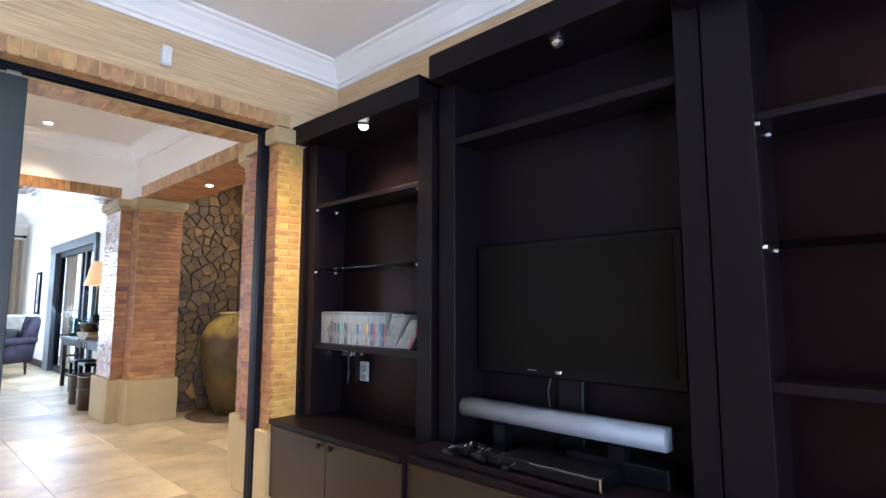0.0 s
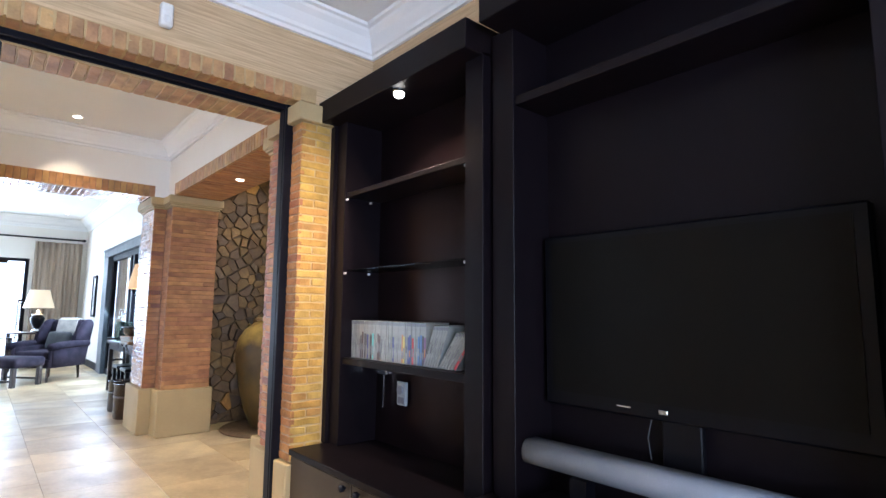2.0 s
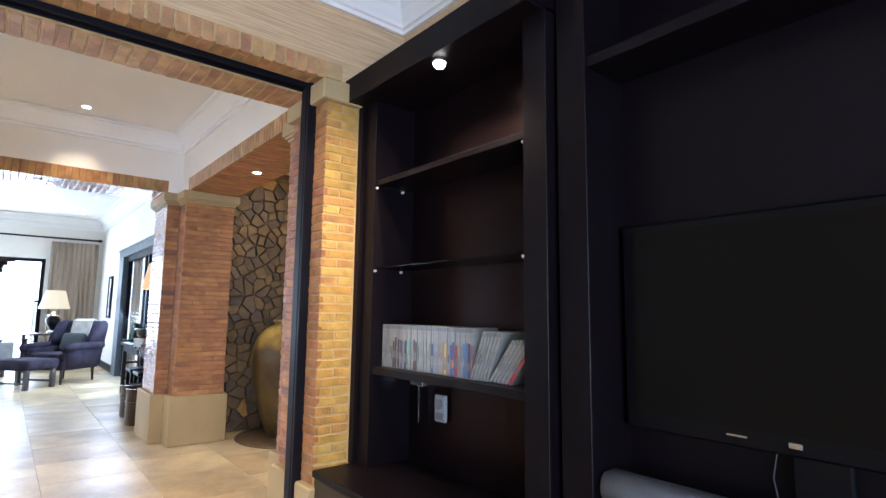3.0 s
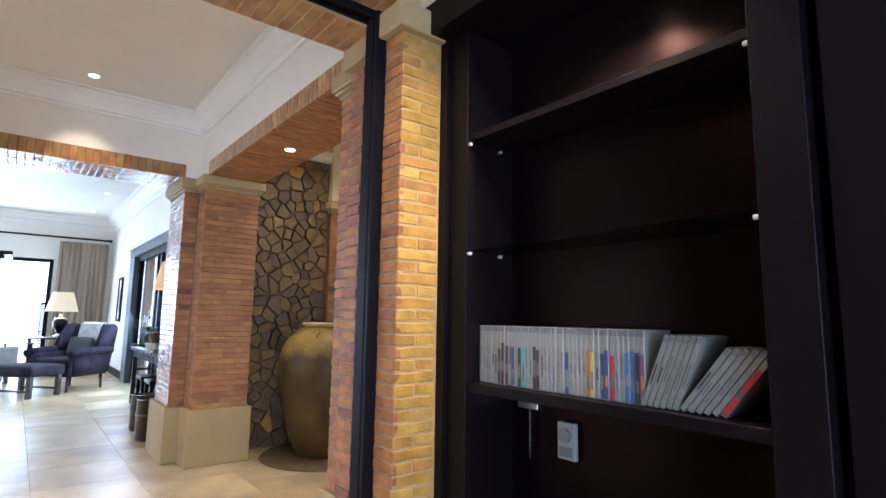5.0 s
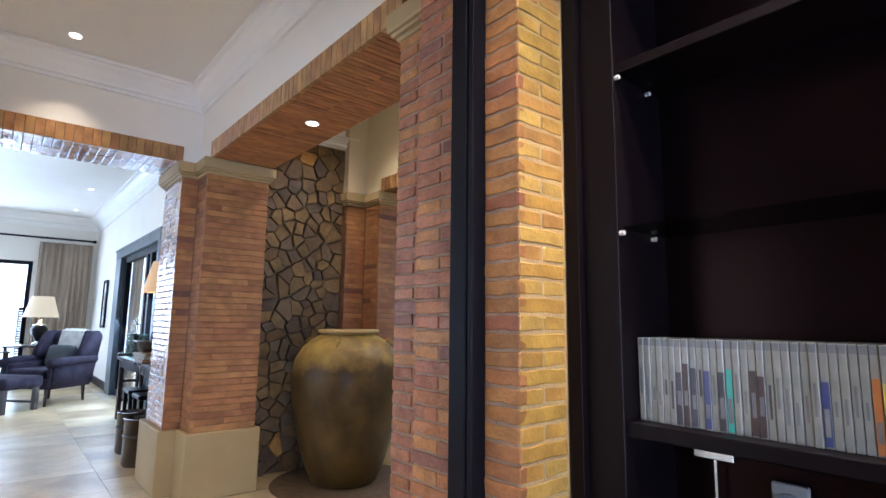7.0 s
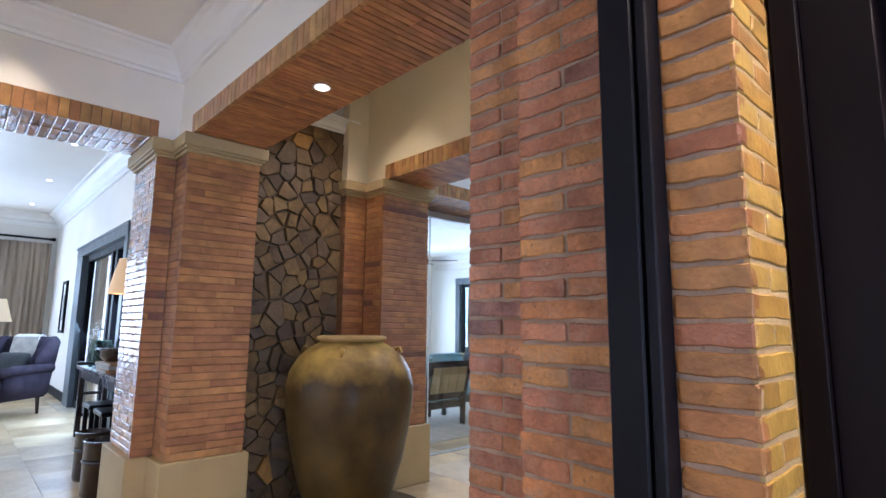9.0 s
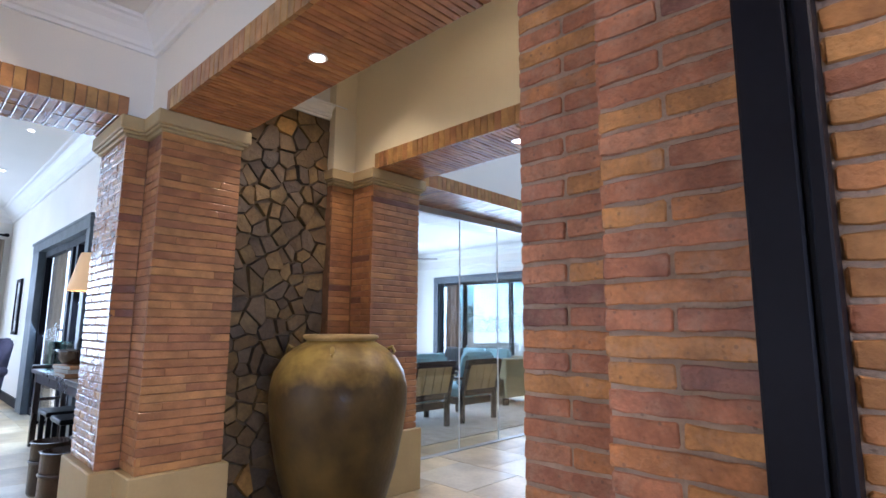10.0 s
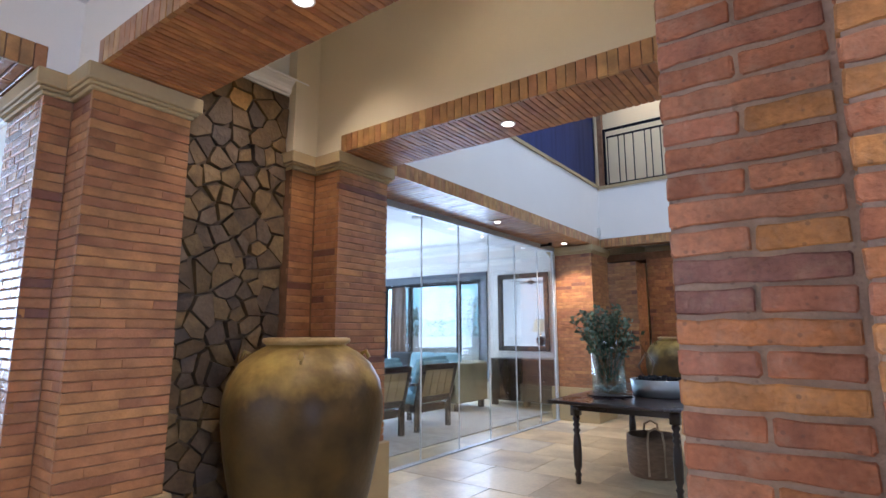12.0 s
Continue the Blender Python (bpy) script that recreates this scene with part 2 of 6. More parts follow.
def two_glazes(m, dark, level, soft):
    """A darker body glaze below a ragged line, under the lighter shoulder glaze."""
    N, L = m.node_tree.nodes, m.node_tree.links
    b = N["Principled BSDF"]
    src = b.inputs["Base Color"].links[0].from_socket
    tc, sep, nz = N.new("ShaderNodeTexCoord"), N.new("ShaderNodeSeparateXYZ"), N.new("ShaderNodeTexNoise")
    nz.inputs["Scale"].default_value, nz.inputs["Detail"].default_value = 5.5, 6
    L.new(tc.outputs["Object"], sep.inputs[0])
    L.new(tc.outputs["Object"], nz.inputs["Vector"])
    ad = N.new("ShaderNodeMath")
    ad.operation = "MULTIPLY_ADD"
    ad.inputs[1].default_value = -0.5
    L.new(nz.outputs[0], ad.inputs[0])
    L.new(sep.outputs[2], ad.inputs[2])
    mr = N.new("ShaderNodeMapRange")
    mr.inputs[1].default_value, mr.inputs[2].default_value = level - 0.25 - soft, level - 0.25 + soft
    L.new(ad.outputs[0], mr.inputs[0])
    mx = N.new("ShaderNodeMix")
    mx.data_type = "RGBA"
    dkn = N.new("ShaderNodeTexNoise")
    dkn.inputs["Scale"].default_value, dkn.inputs["Detail"].default_value = 4.5, 5
    ramp = N.new("ShaderNodeValToRGB")
    ramp.color_ramp.elements[0].position, ramp.color_ramp.elements[1].position = 0.35, 0.68
    ramp.color_ramp.elements[0].color = (*dark, 1)
    ramp.color_ramp.elements[1].color = (dark[0] * 2.3, dark[1] * 2.4, dark[2] * 2.0, 1)
    L.new(tc.outputs["Object"], dkn.inputs["Vector"])
    L.new(dkn.outputs[0], ramp.inputs[0])
    L.new(mr.outputs[0], mx.inputs[0])
    L.new(ramp.outputs[0], mx.inputs[6])
    L.new(src, mx.inputs[7])
    L.new(mx.outputs[2], b.inputs["Base Color"])


two_glazes(M["jar"], (0.046, 0.028, 0.009), 0.89, 0.1)


def smear(m, tint, amount, scale):
    """Thin streaks of mortar left on the bricks, and small dark pits."""
    N, L = m.node_tree.nodes, m.node_tree.links
    b = N["Principled BSDF"]
    src = b.inputs["Base Color"].links[0].from_socket
    geo, nz, mr, mx = N.new("ShaderNodeNewGeometry"), N.new("ShaderNodeTexNoise"), N.new("ShaderNodeMapRange"), N.new("ShaderNodeMix")
    nz.inputs["Scale"].default_value, nz.inputs["Detail"].default_value = scale, 6
    nz.inputs["Roughness"].default_value = 0.7
    L.new(geo.outputs["Position"], nz.inputs["Vector"])
    L.new(nz.outputs[0], mr.inputs[0])
    mr.inputs[1].default_value, mr.inputs[2].default_value, mr.inputs[4].default_value = 0.5, 0.68, amount
    mx.data_type = "RGBA"
    mx.inputs[7].default_value = (*tint, 1)
    L.new(mr.outputs[0], mx.inputs[0])
    L.new(src, mx.inputs[6])
    pit, pr, px = N.new("ShaderNodeTexVoronoi"), N.new("ShaderNodeMapRange"), N.new("ShaderNodeMix")
    pit.inputs["Scale"].default_value = 45
    L.new(geo.outputs["Position"], pit.inputs["Vector"])
    L.new(pit.outputs["Distance"], pr.inputs[0])
    pr.inputs[1].default_value, pr.inputs[2].default_value = 0.1, 0.17
    pr.inputs[3].default_value, pr.inputs[4].default_value = 0.45, 0.0
    px.data_type = "RGBA"
    px.inputs[7].default_value = (0.1, 0.06, 0.045, 1)
    L.new(pr.outputs[0], px.inputs[0])
    L.new(mx.outputs[2], px.inputs[6])
    L.new(px.outputs[2], b.inputs["Base Color"])


smear(M["brick"], (0.44, 0.28, 0.19), 0.42, 16)
smear(M["mortar"], (0.3, 0.19, 0.13), 0.6, 22)
M["mat_brown"] = mat("brown_mat", (0.13, 0.085, 0.045), 0.8, scale=20, fine=200, bump=0.6)
M["velvet"] = mat("purple_grey_velvet", (0.034, 0.027, 0.044), 0.9, spec=0.2, color2=(0.016, 0.013, 0.023), scale=6, fine=150, bump=0.2)
M["grey_cloth"] = mat("grey_cloth", (0.33, 0.33, 0.33), 0.9, scale=8, fine=200, bump=0.3)
M["dark_cloth"] = mat("dark_cushion", (0.06, 0.065, 0.07), 0.9, scale=8, fine=200, bump=0.3)
M["throw"] = mat("cream_throw", (0.5, 0.48, 0.44), 0.9, scale=10, fine=160, bump=0.4)
M["curtain"] = mat("taupe_curtain", (0.37, 0.3, 0.235), 0.9, color2=(0.27, 0.215, 0.165), scale=4, fine=200, bump=0.15, stretch=(1, 1, 0.1))
M["brown_curtain"] = mat("brown_curtain", (0.2, 0.13, 0.09), 0.9, scale=4, fine=200, bump=0.15, stretch=(1, 1, 0.1))
M["shade"] = glow("lit_shade_cream", (0.62, 0.5, 0.33), 0.5)
M["shade_orange"] = glow("lit_shade_amber", (0.72, 0.45, 0.22), 0.5)
M["bulb"] = glow("lit_bulb", (1.0, 0.9, 0.74), 14.0)
M["bulb_off"] = mat("lamp_glass_off", (0.6, 0.6, 0.62), 0.1, metal=0.9, bump=0)
M["outside"] = glow("outside_glow", (0.86, 0.94, 1.0), 2.1)
M["outside_blue"] = glow("outside_glow_blue", (0.4, 0.78, 0.9), 0.5)
M["garden"] = mat("garden_wall", (0.6, 0.62, 0.6), 0.9)
M["foliage"] = mat("foliage", (0.09, 0.14, 0.085), 0.55, spread=0.35, island=True, bump=0.1, color2=(0.14, 0.19, 0.13))
M["blue"] = mat("royal_blue_cloth", (0.012, 0.028, 0.13), 0.7, color2=(0.008, 0.018, 0.09), scale=3, fine=60, stretch=(4, 4, 0.2), bump=0.2)
M["cane"] = mat("cane_weave", (0.5, 0.38, 0.2), 0.7, fine=240, bump=0.5)
M["sofa"] = mat("olive_cream_sofa", (0.42, 0.37, 0.22), 0.9, fine=200, bump=0.3)
M["cushion_blue"] = mat("pale_blue_cushion", (0.32, 0.56, 0.64), 0.85, fine=200, bump=0.2)
M["rug"] = mat("grey_rug", (0.46, 0.44, 0.4), 0.95, scale=12, fine=220, bump=0.5)
M["rail_metal"] = mat("pale_metal_rail", (0.5, 0.52, 0.55), 0.4, bump=0, metal=0.3, color2=(0.46, 0.48, 0.51))
M["strip"] = mat("pale_seal", (0.85, 0.88, 0.9), 0.4, bump=0)
M["mirror"] = mat("mirror_glass", (0.7, 0.72, 0.74), 0.03, metal=1.0, bump=0, rough_var=0.0, color2=(0.7, 0.72, 0.74))
M["basket"] = mat("woven_basket", (0.25, 0.17, 0.11), 0.85, scale=15, fine=120, bump=0.9, stretch=(1, 1, 4))
M["rope"] = mat("pale_rope", (0.5, 0.4, 0.28), 0.9, fine=200, bump=0.5)
M["brown_pot"] = mat("brown_pottery", (0.04, 0.018, 0.012), 0.2, coat=0.5, bump=0.1)
M["book_tan"] = mat("tan_book", (0.4, 0.2, 0.09), 0.6, bump=0.1)
M["pane"] = glass("window_pane", (0.985, 0.995, 0.99))
M["shelf_glass"] = glass("shelf_glass", (0.6, 0.64, 0.63), 0.03, 0.1)
M["vase_glass"] = glass("vase_glass", (0.86, 0.93, 0.92))
TILE = [(0.0, (0.6, 0.46, 0.255)), (0.22, (0.64, 0.51, 0.3)), (0.42, (0.56, 0.44, 0.26)), (0.6, (0.65, 0.54, 0.34)), (0.78, (0.58, 0.48, 0.32)), (0.95, (0.49, 0.43, 0.32))]
M["tile"] = mat("limestone_tile", (0.6, 0.5, 0.35), 0.4, scale=2.2, fine=35, bump=0.15, palette=TILE, spread=0.05, coat=0.12, rough_var=0.12)
M["tile_far"] = mat("limestone_tile_far", (0.6, 0.5, 0.35), 0.36, scale=2.2, fine=35, bump=0.15, palette=TILE, spread=0.05, island=True, coat=0.12, rough_var=0.12)
M["grout"] = mat("grout", (0.5, 0.41, 0.27), 0.9, bump=0.3)


# ---- building helpers ----
def bx(bm, x0, x1, y0, y1, z0, z1, bev=0.0, seg=1):
    vs = [bm.verts.new(p) for p in ((x0, y0, z0), (x1, y0, z0), (x1, y1, z0), (x0, y1, z0), (x0, y0, z1), (x1, y0, z1), (x1, y1, z1), (x0, y1, z1))]
    fs = [bm.faces.new([vs[i] for i in f]) for f in ((3, 2, 1, 0), (4, 5, 6, 7), (0, 1, 5, 4), (1, 2, 6, 5), (2, 3, 7, 6), (3, 0, 4, 7))]
    if bev:
        es = list({e for f in fs for e in f.edges})
        bmesh.ops.bevel(bm, geom=es, offset=bev, segments=seg, profile=0.5, affect="EDGES")
    return vs


def lathe(bm, prof, cx=0, cy=0, seg=28, close=True):
    rings = []
    for r, z in prof:
        rings.append([bm.verts.new((cx + r * math.cos(2 * math.pi * i / seg), cy + r * math.sin(2 * math.pi * i / seg), z)) for i in range(seg)])
    for a, b in zip(rings, rings[1:]):
        for i in range(seg):
            bm.faces.new((a[i], a[(i + 1) % seg], b[(i + 1) % seg], b[i]))
    if close:
        bm.faces.new(rings[0][::-1])
        bm.faces.new(rings[-1])


def tube(bm, pts, r, seg=8, taper=None):
    rings = []
    pts = [Vector(p) for p in pts]
    for k, p in enumerate(pts):
        d = (pts[min(k + 1, len(pts) - 1)] - pts[max(k - 1, 0)]).normalized()
        q = d.to_track_quat("Z", "Y")
        rr = r if taper is None else r + (taper - r) * k / (len(pts) - 1)
        rings.append([bm.verts.new(p + q @ Vector((rr * math.cos(2 * math.pi * i / seg), rr * math.sin(2 * math.pi * i / seg), 0))) for i in range(seg)])
    for a, b in zip(rings, rings[1:]):
        for i in range(seg):
            bm.faces.new((a[i], a[(i + 1) % seg], b[(i + 1) % seg], b[i]))
    bm.faces.new(rings[0][::-1])
    bm.faces.new(rings[-1])


def prism(bm, poly, axis, a, b):
    """Extrude a polygon given in the two other axes along an axis from a to b."""
    def P(u, v, w):
        return {"x": (w, u, v), "y": (u, w, v), "z": (u, v, w)}[axis]
    A = [bm.verts.new(P(u, v, a)) for u, v in poly]
    B = [bm.verts.new(P(u, v, b)) for u, v in poly]
    n = len(poly)
    for i in range(n):
        bm.faces.new((A[i], A[(i + 1) % n], B[(i + 1) % n], B[i]))
    bm.faces.new(A[::-1])
    bm.faces.new(B)


def finish(bm, name, smooth=False):
    bmesh.ops.recalc_face_normals(bm, faces=bm.faces)
    me = bpy.data.meshes.new(name)
    bm.to_mesh(me)
    bm.free()
    if smooth:
        me.shade_smooth()
    return me


def part(name, bm, material, parent, label="", smooth=False):
    me = finish(bm, name, smooth)
    me.materials.append(M[material])
    ob = new(name, me)
    ob.parent = parent
    if label:
        tagged(ob, label)
    return ob


def setting(name, bm, material, label="", smooth=False):
    me = finish(bm, name, smooth)
    me.materials.append(M[material])
    return tagged(new(name, me), label, kind="structure")


def boxes(*bs):
    bm = bmesh.new()
    for b in bs:
        bx(bm, *b)
    return bm


def thing(name, label, category, x, y, z, rz=0, group=""):
    ob = new(name)
    ob.empty_display_size = 0.1
    ob.matrix_world = pose(x, y, z, 0, 0, rz)
    return tagged(ob, label, category, group)


def single(name, bm, material, label, category, group="", smooth=False, at=None):
    me = finish(bm, name, smooth)
    me.materials.append(M[material])
    ob = new(name, me)
    if at is not None:
        ob.matrix_world = at
    return tagged(ob, label, category, group)


# ---- floor, walls, ceilings ----
setting("ground", boxes((-60, 60, -60, 60, -0.3, -0.12)), "garden", "pale paved ground outside the house")
setting("floor", boxes((-14.5, 3.2, -4.2, 12.2, -0.11, -0.006)), "grout", "screed with grout under limestone tiles")

CEIL = 2.83


def crown(name, x0, y0, x1, y1, nx, ny, zb, zt, proj, material="crown"):
    """A stepped crown moulding along a wall from (x0, y0) to (x1, y1), facing (nx, ny)."""
    h = zt - zb
    prof = [(0.0, zb - 0.0), (0.018, zb), (0.022, zb + 0.12 * h), (0.035, zb + 0.16 * h), (0.04, zb + 0.28 * h), (proj * 0.42, zb + 0.42 * h), (proj * 0.55, zb + 0.6 * h),
            (proj * 0.75, zb + 0.76 * h), (proj * 0.8, zb + 0.84 * h), (proj * 0.96, zb + 0.88 * h), (proj, zt - 0.004), (0.0, zt - 0.004)]
    bm = bmesh.new()
    rows = []
    tx, ty = (x1 - x0), (y1 - y0)
    ln = math.hypot(tx, ty)
    tx, ty = tx / ln, ty / ln
    for end, sgn in ((0, 1), (1, -1)):
        bxx, byy = (x0, y0) if end == 0 else (x1, y1)
        rows.append([bm.verts.new((bxx + nx * p + tx * p * sgn, byy + ny * p + ty * p * sgn, z)) for p, z in prof])
    n = len(prof)
    for i in range(n):
        bm.faces.new((rows[0][i], rows[0][(i + 1) % n], rows[1][(i + 1) % n], rows[1][i]))
    bm.faces.new(rows[0])
    bm.faces.new(rows[1][::-1])
    return setting(name, bm, material, "white stepped plaster crown moulding under the ceiling")


# study
setting("wall_study_west", boxes((-2.68, -2.27, -4.0, 2.2, 2.392, CEIL + 0.1), (-2.68, -2.27, -4.0, -1.7, 0, 2.392), (-2.68, -2.27, 1.601, 2.2, 2.276, 2.392)), "wallpaper",
        "woven straw-coloured wallcovering above the brick opening")
setting("wall_study_north", boxes((-2.27, 3.0, 1.97, 2.1, 0, CEIL + 0.1)), "wallpaper", "woven straw-coloured wallcovering behind the bookcases")
setting("wall_study_south", boxes((-2.27, 3.0, -4.1, -4.0, 0, CEIL + 0.1)), "wallpaper", "woven straw-coloured wallcovering")
setting("wall_study_east", boxes((3.0, 3.12, -4.1, -2.1, 0, CEIL + 0.1), (3.0, 3.12, 0.3, 2.1, 0, CEIL + 0.1), (3.0, 3.12, -2.1, 0.3, 0, 0.7), (3.0, 3.12, -2.1, 0.3, 2.3, CEIL + 0.1)),
        "wallpaper", "woven straw-coloured wallcovering with a window opening")
setting("ceiling_study", boxes((-2.75, 3.12, -4.1, 2.1, CEIL, CEIL + 0.12)), "ceiling", "smooth white study ceiling")
crown("crown_study_west", -2.27, -4.0, -2.27, 1.97, 1, 0, 2.675, CEIL, 0.13)
crown("crown_study_north", -2.27, 1.97, 3.0, 1.97, 0, -1, 2.675, CEIL, 0.13)
crown("crown_study_east", 3.0, 1.97, 3.0, -4.0, -1, 0, 2.675, CEIL, 0.13)
crown("crown_study_south", 3.0, -4.0, -2.27, -4.0, 0, 1, 2.675, CEIL, 0.13)

# hall, first bay
BOT, TOP = 2.275, 2.39
setting("ceiling_niche", boxes((-6.0, -2.6, 1.66, 3.5, 3.3, 3.4)), "ceiling", "smooth white ceiling of the jar bay")
setting("ceiling_hall", boxes((-6.0, -2.6, -4.1, 1.66, CEIL, CEIL + 0.12)), "ceiling", "smooth white hall ceiling")
setting("wall_hall_west", boxes((-5.95, -5.45, -4.1, 1.66, TOP, CEIL + 0.5), (-5.95, -5.45, -4.1, -1.9, 0, TOP), (-5.95, -5.54, 1.66, 3.1, TOP, CEIL + 0.5)), "white", "smooth white wall above the brick opening")
# The gap in this unseen wall is added to let the south fill in.
setting("wall_hall_south", boxes((-5.45, -5.0, -4.1, -4.0, 0, CEIL), (-3.2, -2.68, -4.1, -4.0, 0, CEIL), (-5.0, -3.2, -4.1, -4.0, 0, 0.3), (-5.0, -3.2, -4.1, -4.0, 2.3, CEIL)), "white", "smooth white wall")
setting("wall_over_beam", boxes((-5.54, -2.68, 1.64, 2.08, TOP, 3.32)), "white", "smooth white wall above the brick beam")
setting("wall_over_second_beam", boxes((-5.54, -2.0, 3.05, 3.48, TOP, 5.2)), "cream", "cream wall above the second brick beam")
setting("wall_hall_east", boxes((-2.76, -2.68, -4.1, -1.7, 0, CEIL), (-2.9, -2.68, 2.2, 3.05, 0, 3.3), (-2.72, -2.68, -1.7, 1.6, TOP, CEIL)), "white", "smooth white wall")
crown("crown_hall_west", -5.45, 1.64, -5.45, -4.0, 1, 0, 2.665, CEIL, 0.13)
crown("crown_hall_north", -2.72, 1.64, -5.45, 1.64, 0, -1, 2.665, CEIL, 0.13)
crown("crown_hall_east", -2.72, -4.0, -2.72, 1.64, -1, 0, 2.665, CEIL, 0.13)
crown("crown_niche_west", -5.535, 3.05, -5.535, 2.08, 1, 0, 2.675, 2.78, 0.09)
setting("wall_niche", boxes((-5.95, -5.535, 2.06, 3.05, 0, 2.68)), "joint", "dark recessed joints behind rubble stones")
setting("wall_niche_return", boxes((-5.532, -5.45, 2.86, 3.05, TOP - 0.1, 3.3)), "cream", "cream wall strip beside the stones")

setting("wall_corner_block", boxes((-5.945, -5.45, 1.52, 1.64, BOT, TOP), (-5.45, -5.212, 1.641, 2.078, BOT, TOP)), "white", "smooth white wall corner standing on the stone capital")
setting("wall_corner_block", boxes((-5.45, -5.212, 3.051, 3.478, BOT, TOP)), "cream", "cream wall corner standing on the stone capital")

# tall hall
setting("wall_tall_west", boxes((-5.85, -5.26, 3.48, 7.84, TOP, 3.1)), "white", "smooth white wall between beam and gallery")
setting("gallery_sill", boxes((-5.86, -5.24, 3.48, 7.84, 3.1, 3.14)), "stonecap", "thin stone-coloured sill on the gallery edge")
setting("wall_tall_north", boxes((-5.26, -1.5, 7.84, 8.1, TOP, 3.09)), "white", "smooth white wall under the gallery rail")
setting("wall_gallery_north", boxes((-6.2, -1.4, 9.4, 9.5, 3.0, 5.2)), "cream", "cream gallery wall")
setting("floor_gallery", boxes((-5.9, -1.4, 8.1, 9.5, 2.95, 3.08)), "stonecap", "gallery floor slab")
setting("wall_blue", boxes((-5.62, -5.56, 3.48, 8.58, 3.145, 5.1)), "blue", "deep royal blue hanging along the gallery")
setting("wall_upper_west", boxes((-6.0, -5.9, 3.48, 9.5, 3.1, 5.2)), "white", "white upper wall")
setting("pier_upper", boxes((-5.3, -5.235, 8.02, 8.1, 3.13, 5.2)), "mortar_hall", "brown brick pier at the gallery corner")
setting("ceiling_tall", boxes((-6.0, -1.3, 3.4, 9.5, 5.2, 5.3)), "ceiling", "smooth white high ceiling")
setting("wall_tall_east", boxes((-1.5, -1.4, 2.1, 9.5, 0, 5.2)), "white", "smooth white wall")
setting("wall_tall_south", boxes((-2.9, -1.4, 3.05, 3.48, 0, TOP), (-2.0, -1.4, 3.05, 3.48, TOP, 5.2)), "white", "smooth white wall")
setting("wall_back_north", boxes((-8.2, -1.4, 11.9, 12.0, 0, 3.0)), "cream", "cream wall of the back hall")
setting("wall_back_west", boxes((-5.9, -5.8, 8.95, 12.0, 0, 3.0)), "cream", "cream wall of the back hall")
setting("wall_back_east", boxes((-1.5, -1.4, 8.1, 12.0, 0, 3.0)), "cream", "cream wall of the back hall")
setting("ceiling_back", boxes((-5.9, -1.4, 8.1, 12.0, 2.85, 2.95)), "ceiling", "white ceiling of the back hall")

# glazed sitting room
setting("wall_sitting_north", boxes((-11.2, -10.2, 8.75, 8.95, 0, 2.9), (-10.2, -7.7, 8.75, 8.95, 2.16, 2.9), (-10.2, -7.7, 8.75, 8.95, 0, 0.35), (-7.7, -5.85, 8.75, 8.95, 0, 2.9)),
        "white", "smooth white wall with a window opening")
setting("wall_sitting_west", boxes((-11.2, -11.1, 3.3, 4.2, 0, 2.9), (-11.2, -11.1, 8.0, 8.75, 0, 2.9), (-11.2, -11.1, 4.2, 8.0, 0, 0.4), (-11.2, -11.1, 4.2, 8.0, 2.2, 2.9)), "white",
        "smooth white wall with a wide window opening")
setting("wall_sitting_south", boxes((-11.2, -5.95, 3.2, 3.3, 0, 2.9)), "white", "smooth white wall")
setting("ceiling_sitting", boxes((-11.2, -5.85, 3.2, 8.95, 2.72, 2.82)), "ceiling", "smooth white ceiling")
crown("crown_sitting_north", -5.86, 8.75, -11.1, 8.75, 0, -1, 2.6, 2.72, 0.09)
crown("crown_sitting_west", -11.1, 8.75, -11.1, 3.3, 1, 0, 2.6, 2.72, 0.09)

# living room
LZ = 3.17
setting("wall_living_north", boxes((-14.4, -11.5, 2.08, 2.25, 0, LZ), (-11.5, -8.5, 2.08, 2.25, 2.24, LZ), (-8.5, -5.95, 2.08, 2.25, 0, LZ)), "white", "smooth white wall with a sliding door opening")
setting("wall_living_west", boxes((-14.4, -14.3, 1.05, 2.25, 0, LZ), (-14.4, -14.3, -4.1, 1.05, 2.24, LZ), (-14.4, -14.3, -4.1, -2.6, 0, 2.24)), "white", "smooth white wall with a wide window opening")
setting("wall_living_south", boxes((-14.4, -12.0, -4.1, -4.0, 0, LZ), (-12.0, -6.2, -4.1, -4.0, 2.24, LZ), (-6.2, -5.9, -4.1, -4.0, 0, LZ)), "white", "smooth white wall with a wide opening")
setting("wall_living_east", boxes((-5.99, -5.951, -4.1, 2.08, TOP, LZ)), "white", "smooth white wall above the opening")
setting("ceiling_living", boxes((-14.4, -5.9, -4.1, 2.25, LZ, LZ + 0.1)), "ceiling", "smooth white living room ceiling")
crown("crown_living_north", -5.99, 2.08, -14.3, 2.08, 0, -1, 2.93, LZ, 0.2)
crown("crown_living_west", -14.3, 2.08, -14.3, -4.0, 1, 0, 2.93, LZ, 0.2)
setting("baseboard", boxes((-14.28, -11.62, 2.06, 2.079, 0, 0.13)), "frame", "dark painted baseboard")
setting("baseboard_east", boxes((-8.4, -6.0, 2.06, 2.079, 0, 0.13)), "frame", "dark painted baseboard")

